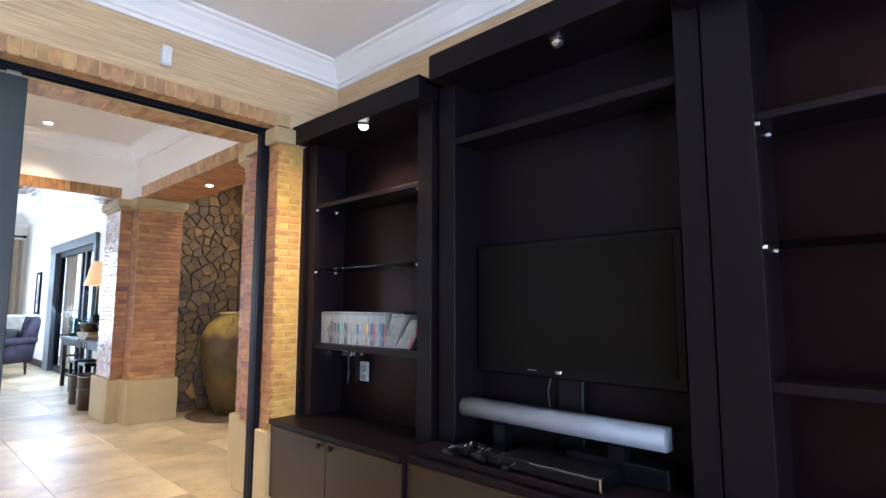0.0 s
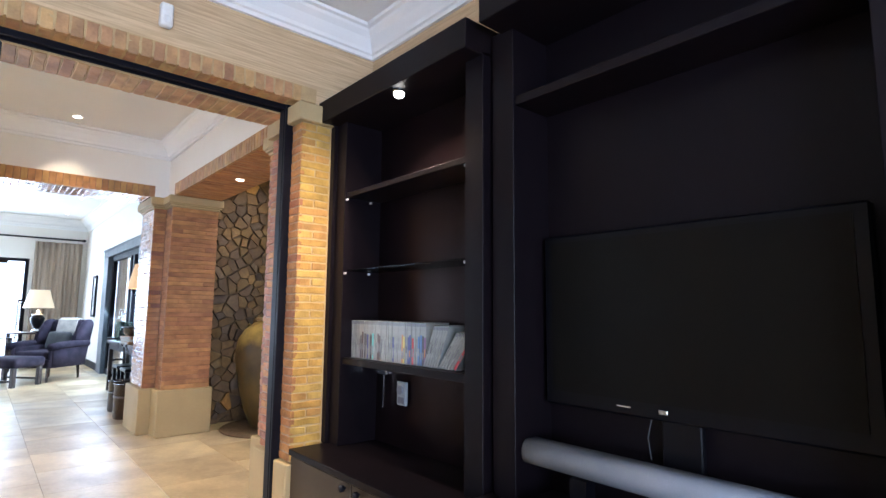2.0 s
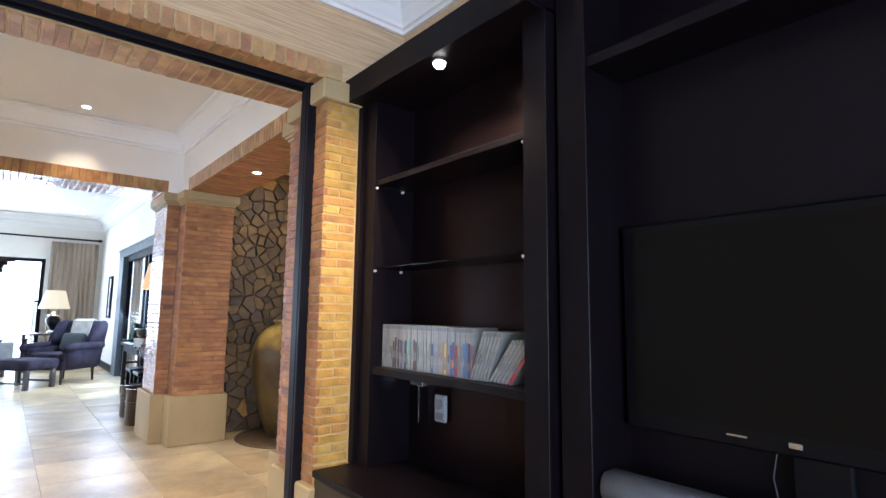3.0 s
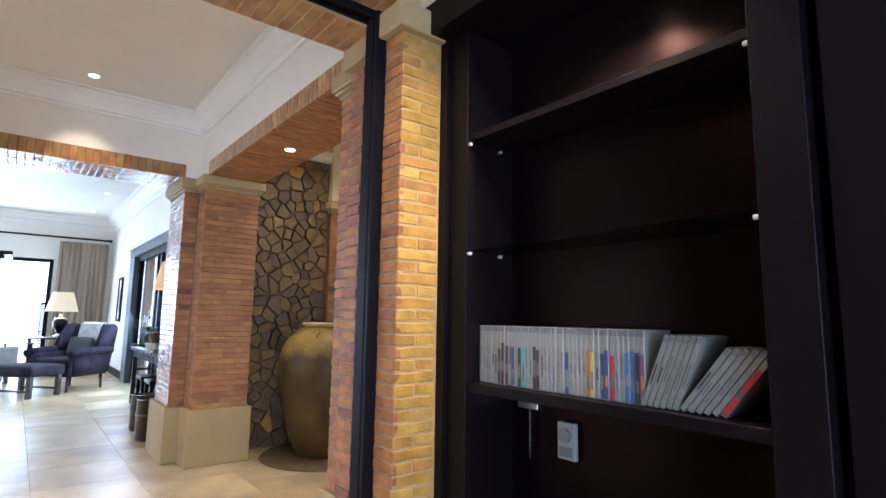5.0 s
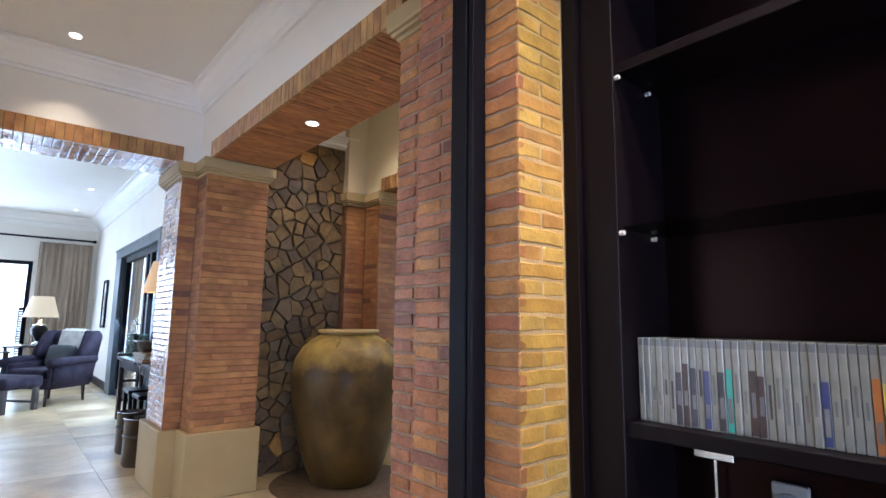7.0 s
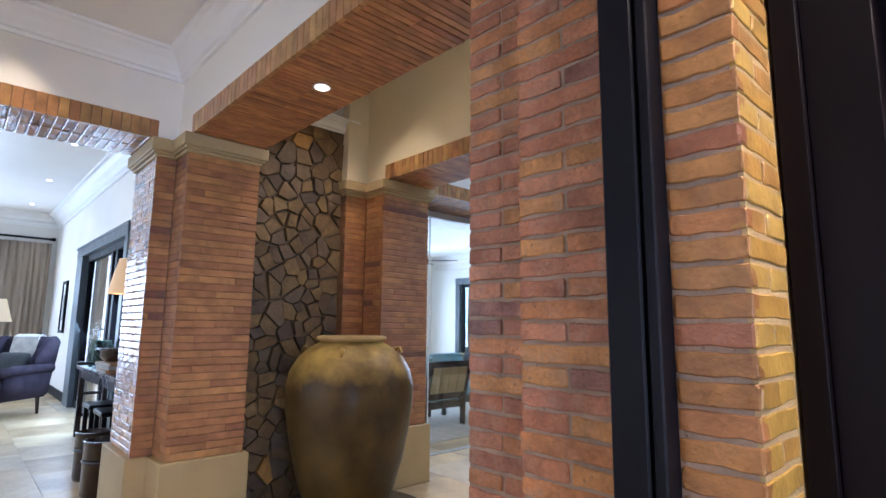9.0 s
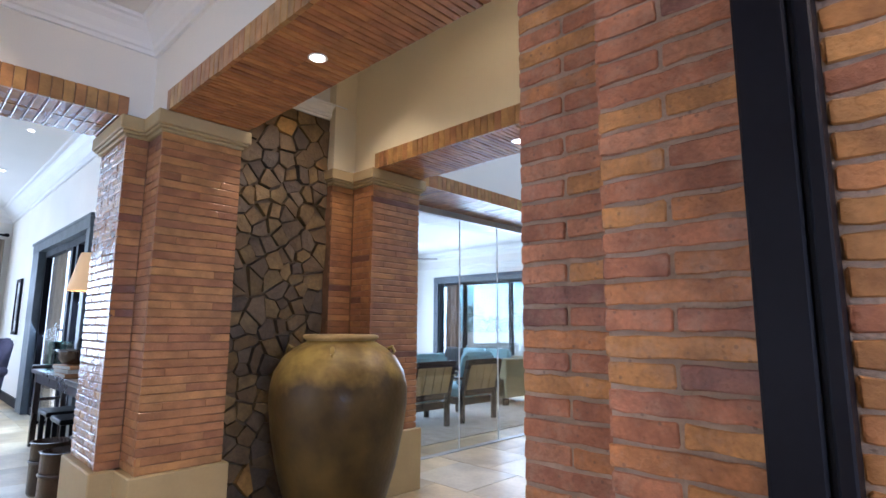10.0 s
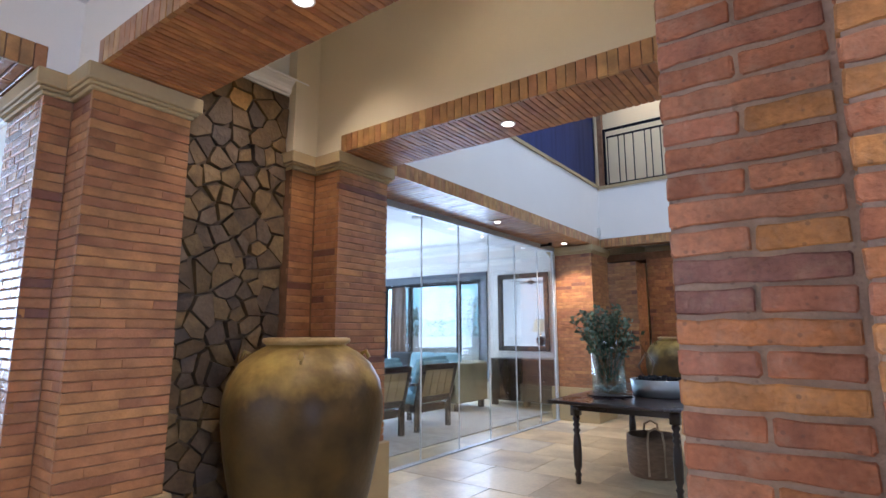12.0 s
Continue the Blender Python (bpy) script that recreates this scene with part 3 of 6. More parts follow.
# outdoors, seen through glass only
setting("backdrop_west", boxes((-18.0, -17.9, -8, 3, -0.1, 5)), "outside", "bright hazy daylight beyond the windows")
setting("backdrop_north", boxes((-17.9, -8.0, 3.1, 3.14, -0.1, 4)), "outside", "bright hazy daylight beyond the sliding doors")
setting("backdrop_south", boxes((-13, -2, -6.1, -6, -0.1, 4)), "outside", "bright hazy daylight beyond the garden doors")
setting("backdrop_sitting_north", boxes((-12.0, -6.5, 10.4, 10.5, -0.1, 4)), "outside_blue", "pale blue daylight beyond the sitting room window")
setting("backdrop_sitting_west", boxes((-12.9, -12.8, 3.5, 9.5, -0.1, 4)), "outside", "bright hazy daylight beyond the sitting room window")
setting("backdrop_study", boxes((4.0, 4.1, -3.2, 1.4, 0, 3.4)), "outside_blue", "pale daylight beyond the study window")


# ---- brick pillars and beams ----
def plinth_and_cap(parent, x0, x1, y0, y1, cap=True):
    part("plinth", boxes((x0 - 0.03, x1 + 0.03, y0 - 0.03, y1 + 0.03, 0, 0.425, 0.006)), "stonecap", parent, "smooth pale dressed stone plinth")
    if cap:
        bm = bmesh.new()
        for e, a, b in ((0.012, 2.165, 2.185), (0.028, 2.184, 2.2), (0.04, 2.199, BOT)):
            bx(bm, x0 - e, x1 + e, y0 - e, y1 + e, a, b, 0.006)
        part("capital", bm, "stonecap", parent, "stepped pale stone capital")


def core(name, bs, material, label):
    return setting(name, boxes(*bs), material, label)


pillar_1 = core("brick_pillar_1", [(-5.952, -5.213, 1.64, 2.055, 0, BOT), (-5.955, -5.446, 1.53, 1.7, 0, BOT)], "mortar_hall", "square pillar faced with thin varnished brown-red bricks")
pillar_2 = core("brick_pillar_2", [(-5.85, -5.213, 3.05, 3.48, 0, BOT), (-5.9, -5.456, 2.86, 3.06, 0, BOT)], "mortar_hall", "square pillar faced with thin varnished brown-red bricks")
pillar_0 = core("brick_pillar_3", [(-2.915, -2.69, 1.632, 2.085, 0, BOT), (-2.692, -2.27, 1.555, 2.0, 0, BOT), (-2.42, -2.268, 1.525, 1.75, 0, BOT)], "mortar", "thick jamb faced with hand-made orange-red bricks and grey mortar")
pillar_3 = core("brick_pillar_4", [(-5.85, -5.275, 7.51, 8.1, 0, BOT)], "mortar_hall", "square pillar faced with thin varnished brown-red bricks")
for p, bs in ((pillar_1, [(-5.955, -5.21, 1.63, 2.06), (-5.96, -5.44, 1.52, 1.72)]), (pillar_2, [(-5.85, -5.21, 3.04, 3.49), (-5.92, -5.44, 2.86, 3.04)]),
              (pillar_3, [(-5.85, -5.27, 7.5, 8.1)])):
    for b in bs:
        plinth_and_cap(p, *b)
# Mortar on the study face, yellowed to carry the warm light.
part("mortar_face", boxes((-2.269, -2.26, 1.527, 1.749, 0.3, BOT)), "mortar_sand", pillar_0, "mortar bed with warm study light painted in as sand colour")
plinth_and_cap(pillar_0, -2.92, -2.70, 1.63, 2.09)
part("plinth", boxes((-2.7, -2.47, 1.515, 1.6, 0, 0.425, 0.006), (-2.37, -2.225, 1.49, 1.72, 0, 0.425, 0.006)), "stonecap", pillar_0, "smooth pale dressed stone plinth")
part("capital", boxes((-2.7, -2.475, 1.51, 1.64, 2.19, BOT + 0.015, 0.006), (-2.37, -2.222, 1.485, 1.74, 2.19, BOT + 0.015, 0.006)), "stonecap", pillar_0, "pale stone capital block")

beam_1 = core("brick_beam_1", [(-5.21, -2.92, 1.645, 2.075, BOT + 0.012, TOP)], "mortar_hall", "wide beam faced with brick strips")
beam_2 = core("brick_beam_2", [(-5.21, -1.6, 3.055, 3.475, BOT + 0.012, TOP)], "mortar_hall", "wide beam faced with brick strips")
beam_3 = core("brick_beam_3", [(-5.85, -5.265, 3.475, 7.6, BOT + 0.012, TOP)], "mortar_hall", "wide beam faced with brick strips above the glass wall")
beam_4 = core("brick_beam_4", [(-5.265, -1.6, 7.855, 8.09, BOT + 0.012, TOP)], "mortar_hall", "beam faced with brick strips under the gallery")
arch_1 = core("brick_beam_5", [(-5.945, -5.455, -1.95, 1.52, BOT + 0.012, TOP)], "mortar_hall", "wide brick lintel to the living room")
head = core("brick_beam_6", [(-2.455, -2.262, -1.7, 1.6, 2.31, TOP), (-2.69, -2.455, -1.7, 1.6, 2.276, TOP)], "mortar_sand", "brick lintel over the study opening")
setting("wall_living_opening_south", boxes((-5.95, -5.45, -2.4, -1.9, 0, TOP)), "mortar_hall", "brick pier south of the living room opening")
setting("jamb_study_south", boxes((-2.68, -2.26, -1.9, -1.65, 0, 2.31)), "mortar", "brick jamb at the south end of the opening")

BRICKS = {}


def brick_mesh(L, H, variant, material):
    key = (round(L, 3), round(H, 3), variant, material)
    if key in BRICKS:
        return BRICKS[key]
    rng = random.Random(str(key))
    bm = bmesh.new()
    near = material in ("brick", "brick_buff", "brick_lintel", "brick_orange")
    c = min(0.3, 0.0035 / L)
    mid = max(2, min(8, int(L / 0.028)))
    cuts = [0, c] + [k / mid for k in range(1, mid)] + [1 - c, 1] if near else [0, c, 1 - c, 1] if material == "brick_strip" else [0, 0.33, 0.67, 1]
    n = len(cuts) - 1
    wob = 0.0022 if near else 0.0003 if material == "brick_strip" else 0.0012

    def ring(inset):
        ix = inset if near else inset * 0.25
        half = [H / 2 - inset - (0.003 if near and i in (0, n) else 0) for i in range(n + 1)]
        pts = [(-L / 2 + ix + (L - 2 * ix) * cuts[i], -half[i]) for i in range(n + 1)]
        return pts + [(x, -y) for x, y in reversed(pts)]
    off = [(rng.uniform(-wob, wob) * 0.6, rng.uniform(-wob, wob)) for _ in range(2 * n + 2)]
    lift = [rng.uniform(-0.0011, 0.0011) for _ in range(2 * n + 2)]
    R = []
    deep = 0.0022 if near else 0.001 if material == "brick_strip" else 0.003
    for inset, z in ((0.0, -0.02), (0.0, 0.0), (deep, deep * 0.8)):
        R.append([bm.verts.new((x + off[i][0], y + off[i][1], z + (lift[i] if z > 0 else 0))) for i, (x, y) in enumerate(ring(inset))])
    m = len(R[0])
    for a, b in zip(R, R[1:]):
        for i in range(m):
            bm.faces.new((a[i], a[(i + 1) % m], b[(i + 1) % m], b[i]))
    for i in range(n):
        bm.faces.new((R[2][i], R[2][i + 1], R[2][m - 2 - i], R[2][m - 1 - i]))
    me = bpy.data.meshes.new("brick")
    bm.to_mesh(me)
    bm.free()
    me.materials.append(M[material])
    BRICKS[key] = me
    return me


def frame_matrix(o, u, v, w):
    m = Matrix.Identity(4)
    for i, c in enumerate((u, v, w)):
        for j in range(3):
            m[j][i] = c[j]
    m.translation = o
    return m


def bricks(parent, o, u, v, W, H, material, pitch=0.042, full=0.215, joint=0.011, rng=None, proud=-0.0015, gloss=False, stagger=True, name="brick"):
    """Courses of bricks on a face: origin o, courses run along u and stack along v."""
    rng = rng or random.Random(1)
    near = material in ("brick", "brick_buff", "brick_lintel", "brick_orange")
    joint = 0.0095 if near else 0.005
    side = joint * 0.75 if near else 0.0
    proud = proud - (0.0018 if material == "brick_buff" else 0.0024) if near else proud - 0.001
    if material == "brick_strip":
        joint = 0.006
    if gloss:
        side, joint = 0.006, 0.009
    u, v, o = Vector(u), Vector(v), Vector(o)
    w = u.cross(v)
    rows = max(1, round(H / pitch))
    ph = H / rows
    for r in range(rows):
        base = full if (r % 2 == 0 or not stagger) else full / 2
        n = max(1, round(W / base))
        L = W / n
        cuts = [i * L for i in range(n + 1)]
        if stagger and n > 1 and r % 4 in (0, 3) and W > 0.3:
            cuts = [0] + [(i + 0.5) * L for i in range(n)] + [W]
        for a, b in zip(cuts, cuts[1:]):
            if b - a < 0.03:
                continue
            me = brick_mesh(b - a - side, ph - joint * 0.85, rng.randrange(4), material)
            ob = bpy.data.objects.new(name, me)
            scene.collection.objects.link(ob)
            tilt = rng.uniform(-0.006, 0.006) * (0.2 if material == "brick_strip" else 1)
            uu = (u + v * tilt).normalized()
            ob.matrix_world = frame_matrix(o + u * (a + b) / 2 + v * (r + 0.5) * ph + w * (proud + rng.uniform(-0.0015, 0.002) * (0.3 if material == "brick_strip" else 1)), uu, w.cross(uu), w)
            ob.parent = parent


def lay_all_bricks():
    Z = (0, 0, 1)
    zb, zt = 0.425, 2.165
    r = random.Random(7)
    # near jamb
    bricks(pillar_0, (-2.92, 1.626, zb), (1, 0, 0), Z, 0.22, zt - zb, "brick", rng=r)
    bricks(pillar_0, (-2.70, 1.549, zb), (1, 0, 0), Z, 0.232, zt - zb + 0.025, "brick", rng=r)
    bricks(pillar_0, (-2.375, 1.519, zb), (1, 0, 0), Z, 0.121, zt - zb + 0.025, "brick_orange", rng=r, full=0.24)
    # study face, in the copy with lamplight in its colour
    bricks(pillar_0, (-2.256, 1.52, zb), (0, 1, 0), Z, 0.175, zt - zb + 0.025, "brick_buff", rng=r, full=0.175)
    bricks(pillar_0, (-2.92, 2.09, zb), (0, -1, 0), Z, 0.46, zt - zb, "brick", rng=r)
    # first far pillar
    bricks(pillar_1, (-5.96, 1.524, zb), (1, 0, 0), Z, 0.52, zt - zb, "brick_glossy", rng=r, full=0.24, gloss=True)
    bricks(pillar_1, (-5.441, 1.52, zb), (0, 1, 0), Z, 0.11, zt - zb, "brick_hall", rng=r, full=0.36)
    bricks(pillar_1, (-5.44, 1.634, zb), (1, 0, 0), Z, 0.23, zt - zb, "brick_hall", rng=r, full=0.23)
    bricks(pillar_1, (-5.208, 1.63, zb), (0, 1, 0), Z, 0.43, zt - zb, "brick_hall", rng=r, full=0.36)
    # second far pillar
    bricks(pillar_2, (-5.451, 2.86, zb), (0, 1, 0), Z, 0.18, zt - zb, "brick_hall", rng=r, full=0.36)
    bricks(pillar_2, (-5.44, 3.044, zb), (1, 0, 0), Z, 0.23, zt - zb, "brick_hall", rng=r, full=0.23)
    bricks(pillar_2, (-5.208, 3.04, zb), (0, 1, 0), Z, 0.45, zt - zb, "brick_hall", rng=r, full=0.36)
    # end pillar
    bricks(pillar_3, (-5.85, 7.504, zb), (1, 0, 0), Z, 0.58, zt - zb, "brick_hall", rng=r, full=0.36)
    bricks(pillar_3, (-5.27, 7.5, zb), (0, 1, 0), Z, 0.6, zt - zb, "brick_hall", rng=r, full=0.36)
    # study opening: soldiers on the face and across the soffit
    bricks(head, (-2.258, 1.515, 2.297), (0, 0, 1), (0, -1, 0), 0.093, 3.1, "brick_lintel", pitch=0.052, full=0.1, stagger=False, rng=r)
    bricks(head, (-2.382, 1.515, 2.306), (1, 0, 0), (0, -1, 0), 0.122, 3.1, "brick_lintel", pitch=0.052, full=0.122, stagger=False, rng=r)
    bricks(head, (-2.69, 1.515, 2.271), (1, 0, 0), (0, -1, 0), 0.23, 3.1, "brick_lintel", pitch=0.052, full=0.23, stagger=False, rng=r)
    # lintel to the living room
    bricks(arch_1, (-5.446, 1.52, BOT), (0, 0, 1), (0, -1, 0), TOP - BOT, 3.3, "brick_strip", pitch=0.05, full=0.12, stagger=False, rng=r)
    bricks(arch_1, (-5.955, 1.52, BOT + 0.006), (1, 0, 0), (0, -1, 0), 0.5, 3.3, "brick_glossy", pitch=0.05, full=0.25, stagger=False, rng=r, gloss=True)
    # beams
    for b, y, x0, n in ((beam_1, 1.634, -5.21, 2.29), (beam_2, 3.044, -5.21, 3.0)):
        soldiers_y(b, y, x0, n, r)
    soffit_x(beam_1, 1.64, 2.08, -5.21, 2.29, r)
    soffit_x(beam_2, 3.05, 3.48, -5.21, 3.0, r)
    soldiers_x(beam_3, -5.256, 3.5, 4.3, r)
    bricks(beam_3, (-5.85, 7.6, BOT + 0.006), (1, 0, 0), (0, -1, 0), 0.59, 4.1, "brick_hall", pitch=0.05, full=0.29, stagger=False, rng=r)
    soldiers_y(beam_4, 7.844, -5.26, 1.6, r)


def soldiers_y(parent, y, x0, n, r):
    """Upright strips on a face that looks to -y."""
    bricks(parent, (x0, y, TOP), (0, 0, -1), (1, 0, 0), TOP - BOT, n, "brick_strip", pitch=0.05, full=0.12, stagger=False, rng=r)


def soldiers_x(parent, x, y0, n, r):
    """Upright strips on a face that looks to +x."""
    bricks(parent, (x, y0 + n, BOT), (0, 0, 1), (0, -1, 0), TOP - BOT, n, "brick_strip", pitch=0.05, full=0.12, stagger=False, rng=r)


def soffit_x(parent, y0, y1, x0, n, r):
    """Strips across the underside of a beam that runs along x."""
    bricks(parent, (x0, y0, BOT + 0.006), (0, 1, 0), (1, 0, 0), y1 - y0, n, "brick_soffit", pitch=0.036, full=0.22, stagger=False, rng=r)


# ---- rubble wall ----
def clip(poly, nx, ny, c):
    out = []
    for i, p in enumerate(poly):
        q = poly[(i + 1) % len(poly)]
        a, b = nx * p[0] + ny * p[1] - c, nx * q[0] + ny * q[1] - c
        if a <= 0:
            out.append(p)
        if a * b < 0:
            t = a / (a - b)
            out.append((p[0] + (q[0] - p[0]) * t, p[1] + (q[1] - p[1]) * t))
    return out


def rubble_wall(parent, x, y0, y1, z0, z1, size, seed):
    rng = random.Random(seed)
    cells = []
    seeds = []
    for _ in range(4000):
        p = (rng.uniform(y0, y1), rng.uniform(z0, z1))
        r = size * (0.9 if p[1] > z1 - 0.4 else rng.uniform(0.4, 0.85))
        if len(seeds) < 185 and all(math.hypot((p[0] - q[0]), (p[1] - q[1]) * 1.25) > r for q in seeds):
            seeds.append(p)
    for p in seeds:
        poly = [(y0, z0), (y1, z0), (y1, z1), (y0, z1)]
        for q in seeds:
            dx, dy = q[0] - p[0], q[1] - p[1]
            if 0 < math.hypot(dx, dy) < 0.6 and len(poly) > 2:
                k = 0.5 + 0.06 * math.sin((p[0] + q[0]) * 31 + (p[1] + q[1]) * 17) * (1 if p < q else -1)
                poly = clip(poly, dx, dy, dx * (p[0] + dx * k) + dy * (p[1] + dy * k))
        if len(poly) > 2:
            short = [u for a, u in enumerate(poly) if math.hypot(u[0] - poly[a - 1][0], u[1] - poly[a - 1][1]) > 0.026]
            cells.append(short if len(short) > 2 else poly)
    for cell in cells:
        poly = cell
        for i, p in enumerate(cell):
            q = cell[(i + 1) % len(cell)]
            ex, ey = q[0] - p[0], q[1] - p[1]
            ln = math.hypot(ex, ey)
            if ln < 1e-4:
                continue
            nx, ny = ey / ln, -ex / ln
            poly = clip(poly, nx, ny, nx * p[0] + ny * p[1] - rng.uniform(0.001, 0.004))
            if len(poly) < 3:
                break
        if len(poly) < 3:
            continue
        cx = sum(p[0] for p in poly) / len(poly)
        cy = sum(p[1] for p in poly) / len(poly)
        jit = [(rng.uniform(-0.004, 0.004), rng.uniform(-0.004, 0.004)) for _ in poly]
        bm = bmesh.new()
        tip = (rng.uniform(-0.14, 0.14), rng.uniform(-0.16, 0.16))
        depth = rng.uniform(0.016, 0.045)
        R = []
        for s, dz in ((1.0, -0.01), (0.985, depth - 0.009), (0.94, depth)):
            R.append([bm.verts.new((dz + (tip[0] * (p[0] - cx) + tip[1] * (p[1] - cy) if dz > 0 else 0) + (rng.uniform(-0.003, 0.003) if dz > 0 else 0),
                                    (p[0] - cx) * s + j[0] * (1 if s < 1 else 0.6), (p[1] - cy) * s + j[1])) for p, j in zip(poly, jit)])
        n = len(poly)
        for p, q in zip(R, R[1:]):
            for i in range(n):
                bm.faces.new((p[i], p[(i + 1) % n], q[(i + 1) % n], q[i]))
        c = bm.verts.new((depth + 0.003, 0, 0))
        for i in range(n):
            bm.faces.new((R[-1][i], R[-1][(i + 1) % n], c))
        ob = part("stone", bm, "rubble", parent)
        ob.location = (x, cx, cy)


def floor_tiles():
    rng = random.Random(3)
    S = 0.6
    meshes = []
    for w in (S, S / 2):
        bm = bmesh.new()
        bx(bm, -w / 2 + 0.0014, w / 2 - 0.0014, -S / 2 + 0.0014, S / 2 - 0.0014, -0.012, 0.0)
        bmesh.ops.bevel(bm, geom=[e for e in bm.edges if all(v.co.z > -0.001 for v in e.verts)], offset=0.0012, segments=1, affect="EDGES")
        me = finish(bm, "tile")
        me.materials.append(M["tile"])
        meshes.append(me)
    far = bmesh.new()
    count = 0
    fl = bpy.data.objects["floor"]
    nx, ny = int(17.2 / S), int(16.2 / S)
    for i in range(nx):
        for j in range(ny):
            x, y = -14.2 + (i + 0.5) * S + (0.3 if j % 2 else 0), -4.1 + (j + 0.5) * S
            if x > 3.0 or y > 11.9 or (y > 2.0 and x > -1.5):
                continue
            near = -9.0 < x < -2.6 and -1.6 < y < 8.2 and not (y > 2.2 and x < -5.9)
            if near and count < 298:
                ob = bpy.data.objects.new("tile", meshes[0])
                scene.collection.objects.link(ob)
                ob.location = (x, y, rng.uniform(-0.0006, 0.0006))
                ob.parent = fl
                count += 1
            else:
                bx(far, x - S / 2 + 0.0014, x + S / 2 - 0.0014, y - S / 2 + 0.0014, y + S / 2 - 0.0014, -0.012, 0.0)
    ob = part("tile_field", far, "tile_far", fl)
    tagged(ob, "pale limestone floor tiles further off", kind="stuff")


# ---- sliding door of the study opening ----
def study_door():
    fr = tagged(new("door_frame"), "dark steel door channel and head track in the brick opening", kind="structure")
    part("jamb_channel", boxes((-2.462, -2.4, 1.482, 1.56, 0, 2.31, 0.004), (-2.392, -2.373, 1.48, 1.56, 0, 2.31, 0.003), (-2.402, -2.39, 1.494, 1.56, 0, 2.31)), "frame", fr)
    part("head_track", boxes((-2.455, -2.443, -1.7, 1.5, 2.282, 2.31, 0.002), (-2.396, -2.384, -1.7, 1.5, 2.282, 2.31, 0.002), (-2.445, -2.394, -1.7, 1.5, 2.296, 2.31)), "frame", fr)
    d = thing("sliding_door", "dark teal sliding door leaf hanging half open", "door", -2.418, -0.31, 0)
    part("panel", boxes((-0.02, 0.02, -0.58, 0.585, 0.01, 2.255, 0.004)), "leaf_teal", d)
    part("roller", boxes((-0.012, 0.012, 0.5, 0.56, 2.25, 2.28, 0.002)), "steel", d, "small steel roller hanger")


study_door()

# window frames of the rooms
def window(name, label, axis, plane, a0, a1, z0, z1, mullions, fw=0.06, mat_name="frame", depth=0.06, transoms=()):
    w = tagged(new(name), label, kind="structure")

    def B(u0, u1, za, zb, d=depth):
        return (u0, u1, plane - d / 2, plane + d / 2, za, zb, 0.003) if axis == "y" else (plane - d / 2, plane + d / 2, u0, u1, za, zb, 0.003)
    bs = [B(a0, a0 + fw, z0, z1), B(a1 - fw, a1, z0, z1), B(a0, a1, z1 - fw, z1, depth * 1.04), B(a0, a1, z0, z0 + fw, depth * 1.04)]
    part("window_frame", boxes(*bs), mat_name, w)
    for m in mullions:
        part("mullion", boxes(B(m - fw / 2, m + fw / 2, z0 + fw, z1 - fw)), mat_name, w)
    for t in transoms:
        part("transom", boxes(B(a0 + fw, a1 - fw, t - fw / 2, t + fw / 2, depth * 0.9)), mat_name, w)
    xs = [a0 + fw / 2, *mullions, a1 - fw / 2]
    for p, q in zip(xs, xs[1:]):
        b = (p, q, plane - 0.003, plane + 0.003, z0 + fw / 2, z1 - fw / 2) if axis == "y" else (plane - 0.003, plane + 0.003, p, q, z0 + fw / 2, z1 - fw / 2)
        ob = part("pane", boxes(b), "pane", w)
        ob.visible_shadow = False
    return w


window("window_1", "wide window with dark frames in the living room", "x", -14.33, -2.6, 1.05, 0.0, 2.24, (-1.5, -0.35), 0.07)
window("window_2", "dark framed garden doors", "y", -4.03, -12.0, -6.2, 0.0, 2.24, (-10.5, -9.1, -7.6), 0.07)
window("window_3", "study window with dark frames", "x", 3.05, -2.1, 0.3, 0.7, 2.3, (-0.9,), 0.06)
window("window_4", "dark grey framed sitting room window", "y", 8.8, -10.15, -7.78, 0.4, 2.08, (-9.45, -8.3), 0.08, "frame")
window("window_5", "dark framed wide sitting room window", "x", -11.15, 4.2, 8.0, 0.4, 2.2, (5.5, 6.8), 0.07, transoms=())
trimw = tagged(new("trim_window"), "blue-grey painted surround of the sitting room window", kind="structure")
part("surround", boxes((-10.28, -10.15, 8.72, 8.76, 0.3, 2.19, 0.004), (-7.78, -7.65, 8.72, 8.76, 0.3, 2.19, 0.004), (-10.28, -7.65, 8.715, 8.755, 2.06, 2.2, 0.004)), "doorframe", trimw)
sd = window("door_1", "tall grey framed sliding doors to the garden, partly open", "y", 2.14, -11.1, -8.6, 0.0, 2.14, (-9.55, -9.3), 0.1, "frame", 0.07)
part("blind", boxes((-11.02, -10.35, 2.19, 2.22, 0.02, 2.1, 0.004)), "curtain", sd, "beige blind beside the doors")
part("surround", boxes((-11.52, -11.1, 2.03, 2.16, 0, 2.14, 0.004), (-8.6, -8.46, 2.03, 2.16, 0, 2.14, 0.004), (-11.52, -8.46, 2.025, 2.16, 2.12, 2.26, 0.004), (-11.56, -8.42, 2.015, 2.05, 2.235, 2.27, 0.003)), "doorframe", sd, "grey painted timber surround")
part("handle", boxes((-9.7, -9.68, 2.06, 2.08, 0.85, 1.1, 0.003), (-9.7, -9.68, 2.07, 2.12, 0.85, 0.87), (-9.7, -9.68, 2.07, 2.12, 1.08, 1.1)), "steel", sd, "brushed steel pull handle")

